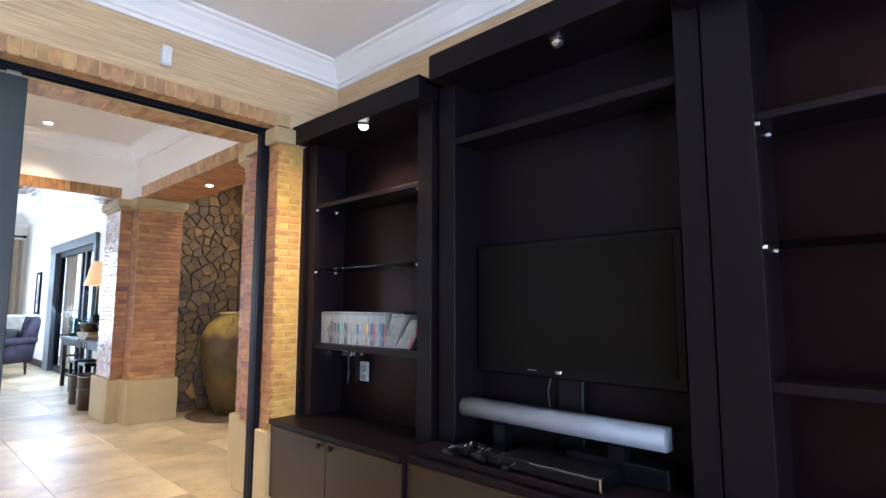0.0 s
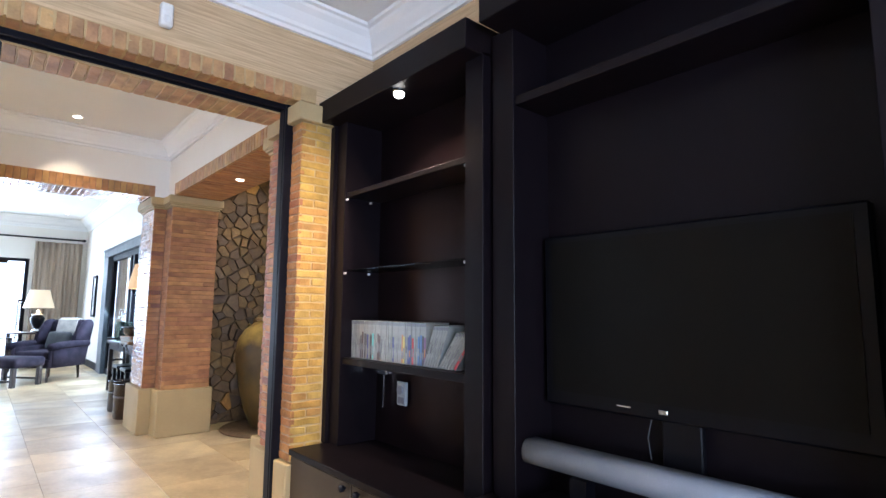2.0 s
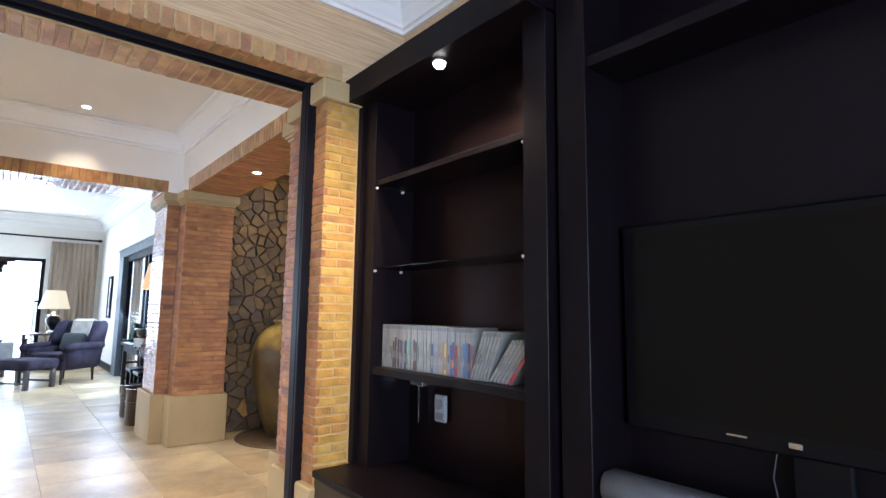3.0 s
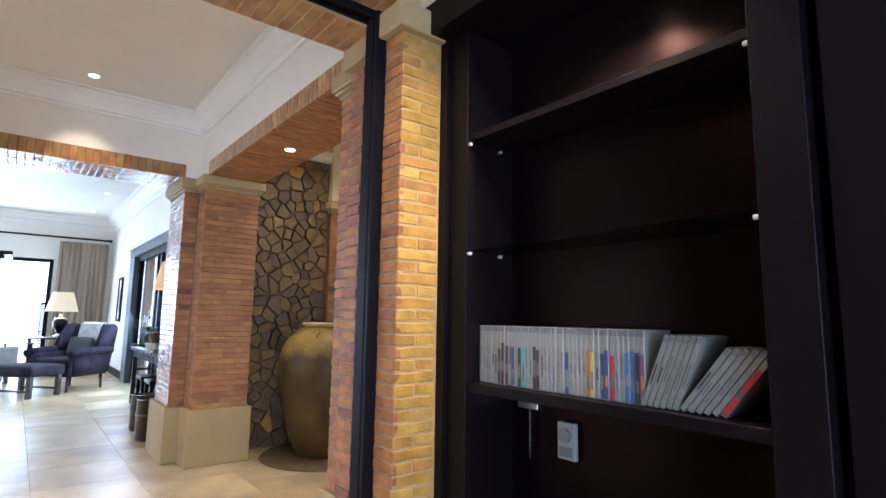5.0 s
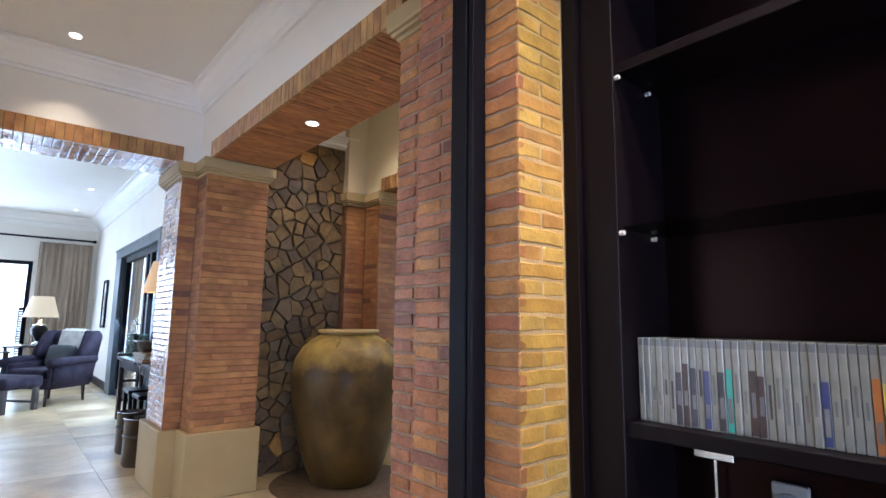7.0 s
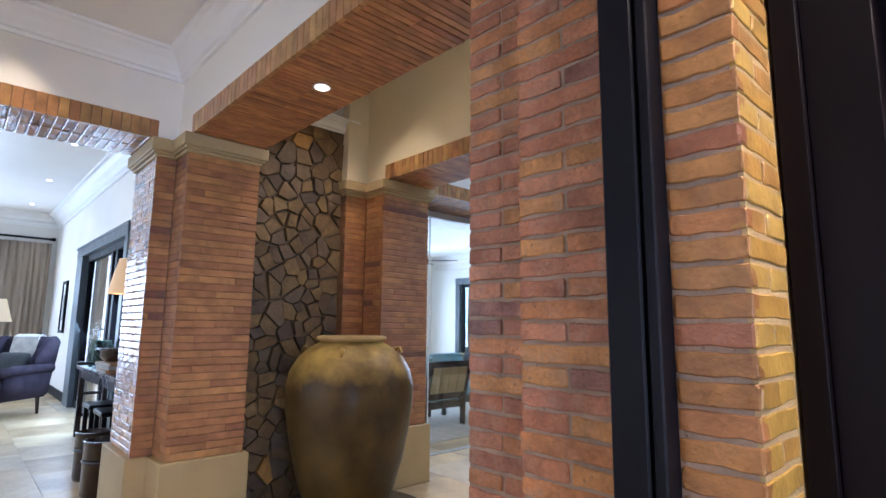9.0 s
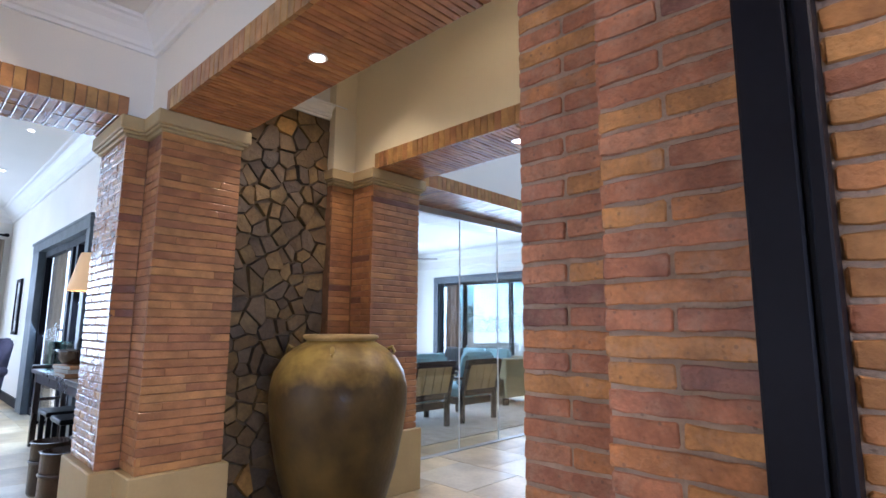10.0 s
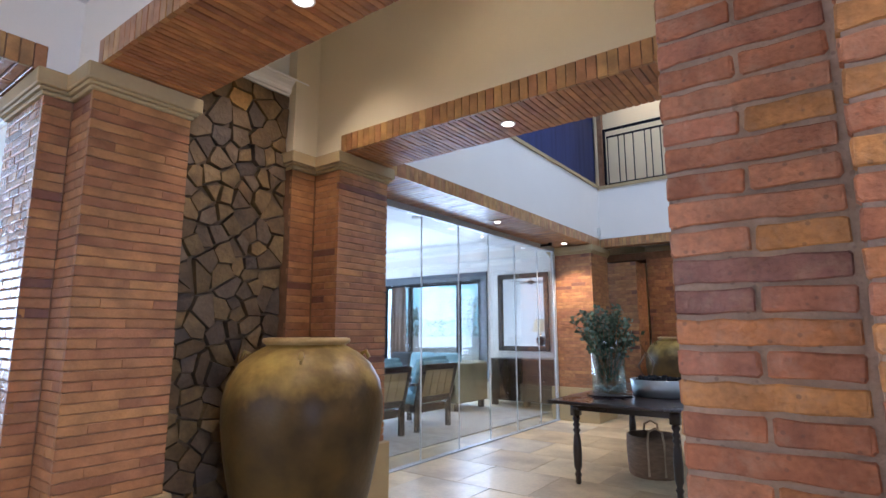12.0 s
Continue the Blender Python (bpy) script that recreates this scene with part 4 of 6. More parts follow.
# glass wall between the tall hall and the sitting room
gw = tagged(new("window_6"), "frameless folding glass wall hanging from a pale metal rail", kind="structure")
part("head_rail", boxes((-5.83, -5.77, 3.5, 7.5, 2.215, BOT, 0.003)), "rail_metal", gw, "pale metal head rail")
part("floor_rail", boxes((-5.83, -5.77, 3.5, 7.5, 0.0, 0.012, 0.002)), "rail_metal", gw, "pale metal floor rail")
part("end_post", boxes((-5.82, -5.78, 7.45, 7.49, 0.01, 2.22, 0.002)), "rail_metal", gw, "pale metal end post")
EDGES = [3.5, 4.03, 4.61, 5.21, 5.79, 6.38, 6.98, 7.45]
for p, q in zip(EDGES, EDGES[1:]):
    part("pane", boxes((-5.805, -5.795, p + 0.004, q - 0.004, 0.014, 2.213)), "pane", gw)
    part("edge_strip", boxes((-5.806, -5.794, q - 0.0035, q + 0.0035, 0.014, 2.213)), "strip", gw, "pale sealing strip")
for y in (3.75, 7.05):
    part("arm", boxes((-5.78, -5.62, y - 0.012, y + 0.012, 2.235, 2.262, 0.004), (-5.66, -5.62, y - 0.02, y + 0.02, 2.235, 2.275, 0.004)), "black", gw, "short black holding arm")


# ---- downlights ----
def downlight(x, y, z, power=14, lit=True, group="recessed ceiling spotlights", angle=100, r=0.035, color=WARM, aim=(0, 0, -1)):
    t = thing("downlight", "small round recessed spotlight, switched on" if lit else "small round recessed spotlight, switched off", "ceiling light", x, y, z, 0, group)
    bm = bmesh.new()
    lathe(bm, [(r * 1.15, -0.001), (r * 1.2, -0.004), (r * 1.05, -0.006), (r * 0.8, -0.003)], seg=20)
    part("rim", bm, "crown" if lit else "steel", t)
    bm = bmesh.new()
    lathe(bm, [(r * 0.8, -0.007), (r * 0.65, -0.009)], seg=20)
    part("bulb", bm, "bulb" if lit else "bulb_off", t)
    if lit and power:
        spot(x, y, z - 0.03, power, angle, color, aim=aim)
    return t


downlight(-4.12, 1.87, BOT - 0.002, 36)
downlight(-4.1, 3.265, BOT - 0.002, 40)
for y in (3.68, 5.5, 7.18):
    downlight(-5.5, y, BOT - 0.002, 130 if y > 7 else 40)
downlight(-5.11, 0.8, CEIL, 20, angle=72, aim=(-0.3, 0, -1))
downlight(-4.3, -0.1, CEIL, 30, angle=150)
# Unseen spotlight added so that floor bounce brightens the hall ceiling.
downlight(-3.6, -2.0, CEIL, 300, angle=130)
downlight(-1.45, 1.12, CEIL, 125, angle=50, aim=(-0.7, 0.42, -1.4))
downlight(-1.7, -0.6, CEIL, 80, angle=110, aim=(-0.45, 0, -1))
downlight(1.2, -1.0, CEIL, 30, angle=120)
downlight(-5.7, 0.55, BOT - 0.002, 12)
downlight(-4.9, 2.5, 3.3, 78, angle=84)
downlight(-3.9, 2.4, 3.3, 13, angle=150)
for x in (-7.4, -9.1, -11.2, -13.3):
    downlight(x, 1.55, LZ, 10 if x < -9 else 0, aim=(0, 0.22, -1))
for x, y in ((-7.0, 7.0), (-8.6, 7.6), (-7.4, 8.2)):
    downlight(x, y, 2.72, 8)
downlight(-4.3, 9.4, 2.85, 110)
# Unseen gallery spotlight, added to brighten the cream blind behind the rail.
downlight(-4.6, 8.25, 5.19, 55, angle=120)
downlight(-3.0, 9.3, 2.85, 50)


# ---- study: bookcases ----
def stud(parent, x, y, z, d=1):
    bm = bmesh.new()
    tube(bm, [(x, y, z), (x + 0.012 * d, y, z)], 0.006, 10)
    part("shelf_stud", bm, "stud", parent, "small metal shelf stud with its glint painted pale")


def glass_shelf(parent, x0, x1, y0, y1, z, front_mat="shelf_glass"):
    part("glass_shelf", boxes((x0, x1, y0, y1, z, z + 0.008, 0.001)), front_mat, parent, "clear glass shelf")


def tower(name, label, x0, x1, right, group, left=0.097, drop=0.0):
    """A tall open shelf tower; x0..x1 outside, right: width of the other stile."""
    t = thing(name, label, "bookcase", 0, 0, 0, 0, group)
    yb, yf = 1.962, 1.715
    xa, xb = x0 + left, x1 - right
    part("side_panel", boxes((x0, xa, yf, yb, 0.5, 2.21, 0.002)), "espresso", t)
    part("side_panel", boxes((xb, x1, yf, yb, 0.5, 2.21, 0.002)), "espresso", t)
    if x0 < -2:
        part("filler", boxes((-2.253, x0, 1.695, yb, 0.5, 2.2, 0.001)), "espresso", t, "narrow dark filler strip")
    part("back_panel", boxes((xa, xb, yb - 0.02, yb + 0.004, 0.5, 2.2)), "espresso_red", t, "reddish dark back panel")
    part("lintel", boxes((x0 - 0.05, x1 + 0.0, 1.62, yb, 2.195, 2.318, 0.003)), "espresso", t, "deep dark top box")
    part("solid_shelf", boxes((xa, xb, yf + 0.012, yb - 0.02, 1.78 - drop, 1.806 - drop, 0.002)), "espresso", t)
    part("lower_shelf", boxes((xa, xb, yf + 0.012, yb - 0.02, 0.908, 0.94, 0.002)), "espresso", t)
    glass_shelf(t, xa + 0.004, xb - 0.004, yf + 0.02, yb - 0.03, 1.386 - drop)
    for z in (1.768 - drop, 1.376 - drop):
        for y in (1.725, 1.872):
            stud(t, xa, y, z)
            stud(t, xb, y, z, -1)
    return t


unit_1 = tower("shelf_tower", "dark espresso shelf tower holding game cases beside brick jamb", -2.215, -1.09, 0.1, "bookcase units")
unit_3 = tower("shelf_tower", "dark espresso shelf tower with empty glass shelves", 0.195, 1.55, 0.1, "bookcase units", 0.145, 0.028)

centre = thing("television_unit", "dark espresso television unit with deep niche and top box", "cabinet", 0, 0, 0, 0, "bookcase units")
part("side_panel", boxes((-1.068, -0.96, 1.745, 1.962, 0.5, 2.27, 0.002)), "espresso", centre)
part("side_panel", boxes((0.1, 0.188, 1.725, 1.962, 0.5, 2.27, 0.002)), "espresso", centre)
part("lintel", boxes((-1.02, 0.2, 1.62, 1.962, 2.26, 2.385, 0.003)), "espresso", centre, "heavy dark top box")
part("solid_shelf", boxes((-0.96, 0.1, 1.755, 1.95, 1.957, 1.992, 0.002)), "espresso", centre)
part("back_panel", boxes((-1.09, 0.22, 1.95, 1.966, 0.5, 2.27)), "espresso", centre)
part("lower_shelf", boxes((-1.085, 0.215, 1.58, 1.95, 0.502, 0.53, 0.002)), "espresso", centre)


def base_cabinet(label, x0, x1, yf, doors, knobs):
    b = thing("base_cabinet", label, "cabinet", 0, 0, 0, 0, "low base cabinets")
    part("carcass", boxes((x0, x1, yf + 0.02, 1.955, 0.0, 0.47)), "espresso", b)
    part("top", boxes((x0 - 0.0, x1, yf - 0.012, 1.955, 0.47, 0.499, 0.003)), "espresso", b, "glossy dark cabinet top")
    w = (x1 - x0) / doors
    for i in range(doors):
        part("door", boxes((x0 + i * w + 0.003, x0 + (i + 1) * w - 0.003, yf, yf + 0.02, 0.06, 0.464, 0.002)), "base_wood", b, "polished brown cabinet door")
    for kx in knobs:
        bm = bmesh.new()
        tube(bm, [(kx, yf, 0.44), (kx, yf - 0.012, 0.44)], 0.005, 10)
        tube(bm, [(kx, yf - 0.011, 0.44), (kx, yf - 0.022, 0.44), (kx, yf - 0.026, 0.44)], 0.014, 14)
        part("knob", bm, "frame", b, "round dark knob", True)
    return b


base_cabinet("low polished brown base cabinet beside the brick jamb", -2.235, -1.09, 1.52, 2, (-1.71, -1.6))
base_cabinet("low polished brown base cabinet under the television", -1.087, 0.218, 1.56, 2, (-0.48, -0.39))
base_cabinet("low polished brown base cabinet under empty shelf tower", 0.222, 1.55, 1.52, 2, (0.84, 0.93))


def cabinet_lamp(x, y, z, lit, power):
    t = thing("cabinet_lamp", "small round lamp under the cabinet top, switched on" if lit else "small round lamp under the cabinet top, switched off", "light", x, y, z, 0, "cabinet lamps")
    bm = bmesh.new()
    lathe(bm, [(0.033, 0.0), (0.033, -0.006), (0.026, -0.01)], seg=18)
    part("rim", bm, "steel", t)
    bm = bmesh.new()
    lathe(bm, [(0.026, -0.0105), (0.024, -0.022), (0.014, -0.03)], seg=16)
    part("bulb", bm, "bulb" if lit else "bulb_off", t)
    if lit:
        spot(x, y, z - 0.045, power, 130, (1.0, 0.74, 0.5), 0.03)


cabinet_lamp(-1.6, 1.68, 2.195, True, 62)
cabinet_lamp(-0.35, 1.7, 2.26, False, 0)
cabinet_lamp(0.95, 1.68, 2.195, True, 50)

# television
tv = thing("television", "large flat black television switched off in the dark niche", "television", -0.445, 1.9, 0.53)
part("bezel", boxes((-0.49, 0.49, -0.012, 0.03, 0.325, 0.93, 0.006)), "black", tv)
part("screen", boxes((-0.455, 0.455, -0.016, -0.011, 0.375, 0.905)), "screen", tv, "dark glossy screen")
part("stand", boxes((-0.06, 0.06, 0.0, 0.03, 0.02, 0.34, 0.004), (-0.25, 0.25, -0.05, 0.04, 0.0, 0.02, 0.006)), "black", tv)
part("badge", boxes((-0.06, -0.03, -0.019, -0.012, 0.345, 0.36, 0.002)), "steel", tv, "small pale badge")
part("mark", boxes((-0.2, -0.15, -0.019, -0.012, 0.352, 0.357)), "steel", tv, "thin pale line mark")

# speaker bar
bar = thing("speaker_bar", "long silver-grey rounded speaker bar under the television", "speaker", -0.46, 1.79, 0.53)
bm = bmesh.new()
half = [(0.0 - 0.03 * math.cos(a), 0.168 + 0.041 * math.sin(a)) for a in [math.pi / 2 * (k / 7 * 2 - 1) for k in range(8)]]
prism(bm, half + [(0.05, 0.209), (0.05, 0.127)], "x", -0.487, 0.452)
part("grille", bm, "silver", bar, "", True)
part("end_cap", boxes((-0.49, -0.487, -0.006, 0.048, 0.128, 0.208, 0.001)), "silver", bar)
part("end_cap", boxes((0.452, 0.456, -0.006, 0.048, 0.128, 0.208, 0.001)), "silver", bar)
for fx in (-0.3, 0.24):
    part("foot", boxes((fx, fx + 0.06, -0.01, 0.04, 0.0, 0.12)), "black", bar)

pl = thing("media_player", "flat black media player with a thin silver edge on the unit", "electronics", -0.4, 1.7, 0.53)
part("case", boxes((-0.2, 0.24, -0.1, 0.14, 0.006, 0.05, 0.003)), "black", pl)
part("trim", boxes((-0.05, 0.24, -0.104, -0.099, 0.044, 0.048)), "dark_cloth", pl, "thin silver edge")
part("trim", boxes((0.236, 0.243, -0.104, -0.099, 0.008, 0.049)), "steel", pl)
dk = thing("media_player", "second flat black box behind the first", "electronics", -0.2, 1.82, 0.53)
part("case", boxes((-0.2, 0.2, -0.04, 0.06, 0.0, 0.07, 0.003)), "black", dk)
rg = random.Random(11)
for i in range(7):
    c = thing("game_controller", "small dark hand controller with bright buttons lying in a heap", "controller", -0.86 + 0.055 * i, 1.64 + 0.03 * (i % 3), 0.531 + 0.012 * (i % 2), rg.uniform(0, 180), "heap of controllers")
    bm = bmesh.new()
    bx(bm, -0.06, 0.06, -0.025, 0.025, 0.0, 0.028, 0.011, 2)
    bx(bm, -0.065, -0.035, -0.05, 0.0, 0.0, 0.024, 0.01, 2)
    bx(bm, 0.035, 0.065, -0.05, 0.0, 0.0, 0.024, 0.01, 2)
    part("shell", bm, "black", c)
    bm = bmesh.new()
    for q in range(4):
        lathe(bm, [(0.005, 0.028), (0.004, 0.032)], -0.035 + 0.022 * q, 0.008 * (q % 2), 8)
    part("button", bm, "steel", c, "small bright buttons")
cb = bmesh.new()
pts = [(-0.8 + 0.3 * k / 24 + 0.03 * math.sin(k * 1.3), 1.62 + 0.035 * math.cos(k * 1.7), 0.565 + 0.012 * math.sin(k * 2.1)) for k in range(25)]
tube(cb, pts, 0.004, 6)
single("cable", cb, "black", "thin black cable curled over the controllers", "cable")
cb = bmesh.new()
tube(cb, [(-0.535, 1.9, 0.86), (-0.54, 1.88, 0.8), (-0.525, 1.87, 0.74)], 0.002, 6)
single("cable", cb, "dark_cloth", "thin grey cable hanging behind the speaker bar", "cable")


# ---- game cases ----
# "w" is white plastic lowered to grey: the deep cabinet's shade in colour.
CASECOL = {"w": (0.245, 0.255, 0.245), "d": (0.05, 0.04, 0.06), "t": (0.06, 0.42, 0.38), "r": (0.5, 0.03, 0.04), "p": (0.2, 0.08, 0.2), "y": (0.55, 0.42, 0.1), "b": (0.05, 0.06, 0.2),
           "g": (0.15, 0.155, 0.18), "n": (0.05, 0.025, 0.025), "o": (0.42, 0.16, 0.05), "k": (0.02, 0.02, 0.025), "m": (0.07, 0.16, 0.36)}
for k, c in CASECOL.items():
    M["case_" + k] = mat("case_" + k, c, 0.3, color2=tuple(v * 0.8 for v in c), bump=0.02, coat=0.3, scale=30)


def game_case(x, y, z, lean, key, rng):
    t = thing("game_case", {"w": "slim white plastic game case standing on the dark shelf", "d": "slim white game case with a dark spine on the shelf",
                            "t": "slim white game case with a teal spine", "r": "slim white game case with a red spine", "p": "slim white game case with a purple spine",
                            "y": "slim white game case with a yellow spine", "b": "slim white game case with a navy spine", "g": "slim white game case with a grey spine",
                            "n": "slim white game case with a brown spine", "o": "slim white game case with an orange spine", "k": "slim white game case with a black spine",
                            "m": "slim white game case with a blue and orange spine"}[key], "game case", x, y, z, 0, "row of game cases")
    th = radians(lean)
    t.matrix_world = Matrix.Translation((x, y, z + 0.0135 * math.sin(th))) @ Euler((0, th, 0)).to_matrix().to_4x4()
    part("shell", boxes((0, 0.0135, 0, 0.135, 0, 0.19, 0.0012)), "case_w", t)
    if key != "w":
        part("spine_print", boxes((0.0008, 0.0127, -0.0006, 0.001, 0.004, 0.128 + rng.uniform(-0.012, 0.008))), "case_" + key, t, "coloured spine print")
        low = rng.uniform(0.02, 0.05)
        part("title_block", boxes((0.003, 0.0105, -0.0012, 0.0004, low, low + rng.uniform(0.025, 0.05))), rng.choice(("case_g", "case_o", "case_w")) if key in "mbpok" else "case_g", t, "small block of title print")
    else:
        h, z0 = rng.uniform(0.025, 0.07), rng.uniform(0.03, 0.07)
        part("spine_print", boxes((0.0045, 0.009, -0.0005, 0.001, z0, z0 + h)), rng.choice(("case_g", "case_g", "case_g", "case_d")), t, "thin dark spine print")
    part("brand_band", boxes((0.0006, 0.0129, -0.0006, 0.001, 0.172, 0.187)), "case_g", t, "grey band at the head")


rc = random.Random(5)
keys = "wwwwwwdndwbwktwwnnwwwwwwbwwwwoywbbrwwmmdp"
x = -2.113
for k in keys:
    game_case(x, 1.775 + rc.uniform(-0.003, 0.003), 0.9405, 0, k, rc)
    x += 0.0151
x = -1.508
for k in "wwwwww":
    game_case(x, 1.77, 0.9405, 22, k, rc)
    x += 0.0165
x = -1.408
for k in "wwwwwr":
    game_case(x, 1.77, 0.9405, 38, k, rc)
    x += 0.019

# cabinet wall controls under the shelf
pa = thing("remote_holder", "small white control plate with round dial on dark panel", "switch", -1.86, 1.933, 0.77)
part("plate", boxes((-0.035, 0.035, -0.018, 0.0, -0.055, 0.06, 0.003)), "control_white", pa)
bm = bmesh.new()
bmesh.ops.create_cone(bm, cap_ends=True, segments=20, radius1=0.022, radius2=0.022, depth=0.012, matrix=Matrix.Translation((0, -0.023, 0.02)) @ Euler((math.pi / 2, 0, 0)).to_matrix().to_4x4())
part("dial", bm, "silver", pa, "round grey dial")
part("label", boxes((-0.025, 0.025, -0.0195, -0.0175, -0.045, -0.015)), "case_g", pa, "grey printed panel")
sw = thing("wall_bracket", "small steel bracket fixed under the shelf", "bracket", -2.0, 1.9, 0.86)
part("plate", boxes((-0.05, 0.04, -0.005, 0.03, -0.005, 0.03, 0.002)), "steel", sw)
part("rod", boxes((-0.01, -0.004, 0.01, 0.016, -0.17, -0.005)), "steel", sw)

sn = thing("motion_sensor", "small white plastic motion sensor on the straw wallcovering", "sensor", -2.268, 0.83, 2.515)
bm = bmesh.new()
bx(bm, 0, 0.045, -0.028, 0.028, -0.055, 0.055, 0.012, 3)
part("housing", bm, "plastic_white", sn, "", True)
part("lens", boxes((0.043, 0.048, -0.016, 0.016, -0.045, -0.005, 0.004)), "plastic_white", sn)

# ---- big jar on its mat ----
def jar(x, y, z, s, label):
    t = thing("storage_jar", label, "jar", x, y, z, 35)
    prof = [(0.22, 0.0), (0.24, 0.02), (0.295, 0.15), (0.345, 0.32), (0.385, 0.52), (0.405, 0.68), (0.405, 0.78), (0.385, 0.87), (0.335, 0.955), (0.27, 1.01), (0.225, 1.035),
            (0.205, 1.045), (0.205, 1.052), (0.222, 1.06), (0.228, 1.072), (0.222, 1.084), (0.2, 1.088), (0.185, 1.08), (0.18, 1.05), (0.21, 1.0), (0.3, 0.9), (0.35, 0.7)]
    bm = bmesh.new()
    lathe(bm, [(r * s, h * s) for r, h in prof[:13]], seg=56, close=False)
    lathe(bm, [(r * s, h * s) for r, h in prof[17:]], seg=56, close=False)
    part("body", bm, "jar", t, "", True)
    bm = bmesh.new()
    lathe(bm, [(r * s, h * s) for r, h in prof[12:18]], seg=56, close=False)
    part("lip", bm, "jar_lip", t, "paler rolled clay lip", True)
    for k in range(4):
        a = k * math.pi / 2 + 0.2
        bm = bmesh.new()
        tube(bm, [(0.285 * s * math.cos(a), 0.285 * s * math.sin(a), 1.0 * s), (0.31 * s * math.cos(a), 0.31 * s * math.sin(a), 1.015 * s), (0.325 * s * math.cos(a), 0.325 * s * math.sin(a), 0.985 * s),
                  (0.315 * s * math.cos(a), 0.315 * s * math.sin(a), 0.965 * s)], 0.012 * s, 8)
        part("lug", bm, "jar", t, "small dark lug handle", True)
    return t


bm = bmesh.new()
lathe(bm, [(0.52, 0.0), (0.525, 0.004), (0.515, 0.012), (0.4, 0.013)], seg=48)
single("round_mat", bm, "mat_brown", "round flat dark brown mat under the big glazed jar", "mat", at=pose(-4.99, 2.66, 0.001))
jar(-5.0, 2.66, 0.015, 1.0, "huge olive-gold glazed clay jar on a brown mat before rubble wall")

# ---- living room ----
def leg_boxes(pts, h, r):
    return [(x - r, x + r, y - r, y + r, 0, h, 0.004) for x, y in pts]


def armchair(x, y, rz, label):
    t = thing("wing_chair", label, "armchair", x, y, 0, rz, "living room armchairs")
    for px, py in ((-0.3, -0.33), (0.3, -0.33), (-0.27, 0.3), (0.27, 0.3)):
        bm = bmesh.new()
        tube(bm, [(px, py, 0.24), (px * 1.03, py * 1.05, 0.0)], 0.026, 8, 0.018)
        part("leg", bm, "darkwood", t)
    part("seat", boxes((-0.36, 0.36, -0.38, 0.34, 0.22, 0.36, 0.03, 3)), "velvet", t)
    part("seat_cushion", boxes((-0.27, 0.27, -0.4, 0.24, 0.35, 0.48, 0.045, 3)), "velvet", t)
    bm = bmesh.new()
    prism(bm, [(0.2, 0.3), (0.38, 0.3), (0.46, 0.94), (0.42, 0.985), (0.36, 0.97), (0.26, 0.62)], "x", -0.33, 0.33)
    bmesh.ops.bevel(bm, geom=bm.edges[:], offset=0.03, segments=3, affect="EDGES")
    part("backrest", bm, "velvet", t, "", True)
    for s in (-1, 1):
        bm = bmesh.new()
        a, b = sorted((s * 0.28, s * 0.39))
        prism(bm, [(-0.36, 0.22), (0.34, 0.22), (0.4, 0.57), (-0.36, 0.55)], "x", a, b)
        bmesh.ops.bevel(bm, geom=bm.edges[:], offset=0.03, segments=3, affect="EDGES")
        part("arm", bm, "velvet", t, "", True)
        bm = bmesh.new()
        tube(bm, [(s * 0.375, -0.4, 0.55), (s * 0.375, -0.2, 0.575), (s * 0.375, 0.1, 0.585), (s * 0.37, 0.36, 0.58)], 0.058, 14)
        part("arm_roll", bm, "velvet", t, "", True)
        bm = bmesh.new()
        a, b = sorted((s * 0.31, s * 0.39))
        prism(bm, [(0.02, 0.57), (0.4, 0.55), (0.47, 0.9), (0.44, 0.975), (0.34, 0.99), (0.22, 0.95), (0.14, 0.84), (0.11, 0.7)], "x", a, b)
        bmesh.ops.bevel(bm, geom=bm.edges[:], offset=0.025, segments=3, affect="EDGES")
        part("wing", bm, "velvet", t, "", True)
    return t


ac = armchair(-10.75, 1.25, 42, "purple-grey velvet wing chair with dark wooden legs beside a lamp table")
th = bmesh.new()
prism(th, [(0.28, 0.68), (0.34, 0.975), (0.41, 1.01), (0.49, 0.975), (0.5, 0.78), (0.475, 0.78), (0.465, 0.955), (0.41, 0.99), (0.36, 0.965), (0.3, 0.68)], "x", -0.2, 0.16)
single("throw_blanket", th, "throw", "cream woollen throw over the back of the wing chair", "blanket", at=pose(-10.75, 1.25, 0, 0, 0, 42))
cu = bmesh.new()
bx(cu, -0.2, 0.2, -0.07, 0.07, -0.15, 0.15, 0.055, 3)
single("cushion", cu, "dark_cloth", "dark grey cushion on the wing chair", "cushion", smooth=True, at=pose(-10.75, 1.25, 0, 0, 0, 42) @ pose(0.0, 0.16, 0.63, -15))


def ottoman(x, y, rz):
    t = thing("ottoman", "square purple-grey velvet ottoman on dark wooden legs before the wing chair", "ottoman", x, y, 0, rz)
    part("cushion", boxes((-0.36, 0.36, -0.28, 0.28, 0.28, 0.43, 0.05, 3)), "velvet", t, "", True)
    for px, py in ((-0.3, -0.22), (0.3, -0.22), (-0.3, 0.22), (0.3, 0.22)):
        part("leg", boxes((px - 0.03, px + 0.03, py - 0.03, py + 0.03, 0, 0.3, 0.004)), "darkwood", t)
    part("stretcher", boxes((-0.28, 0.28, -0.235, -0.21, 0.08, 0.11, 0.003), (-0.28, 0.28, 0.21, 0.235, 0.08, 0.11, 0.003)), "darkwood", t)


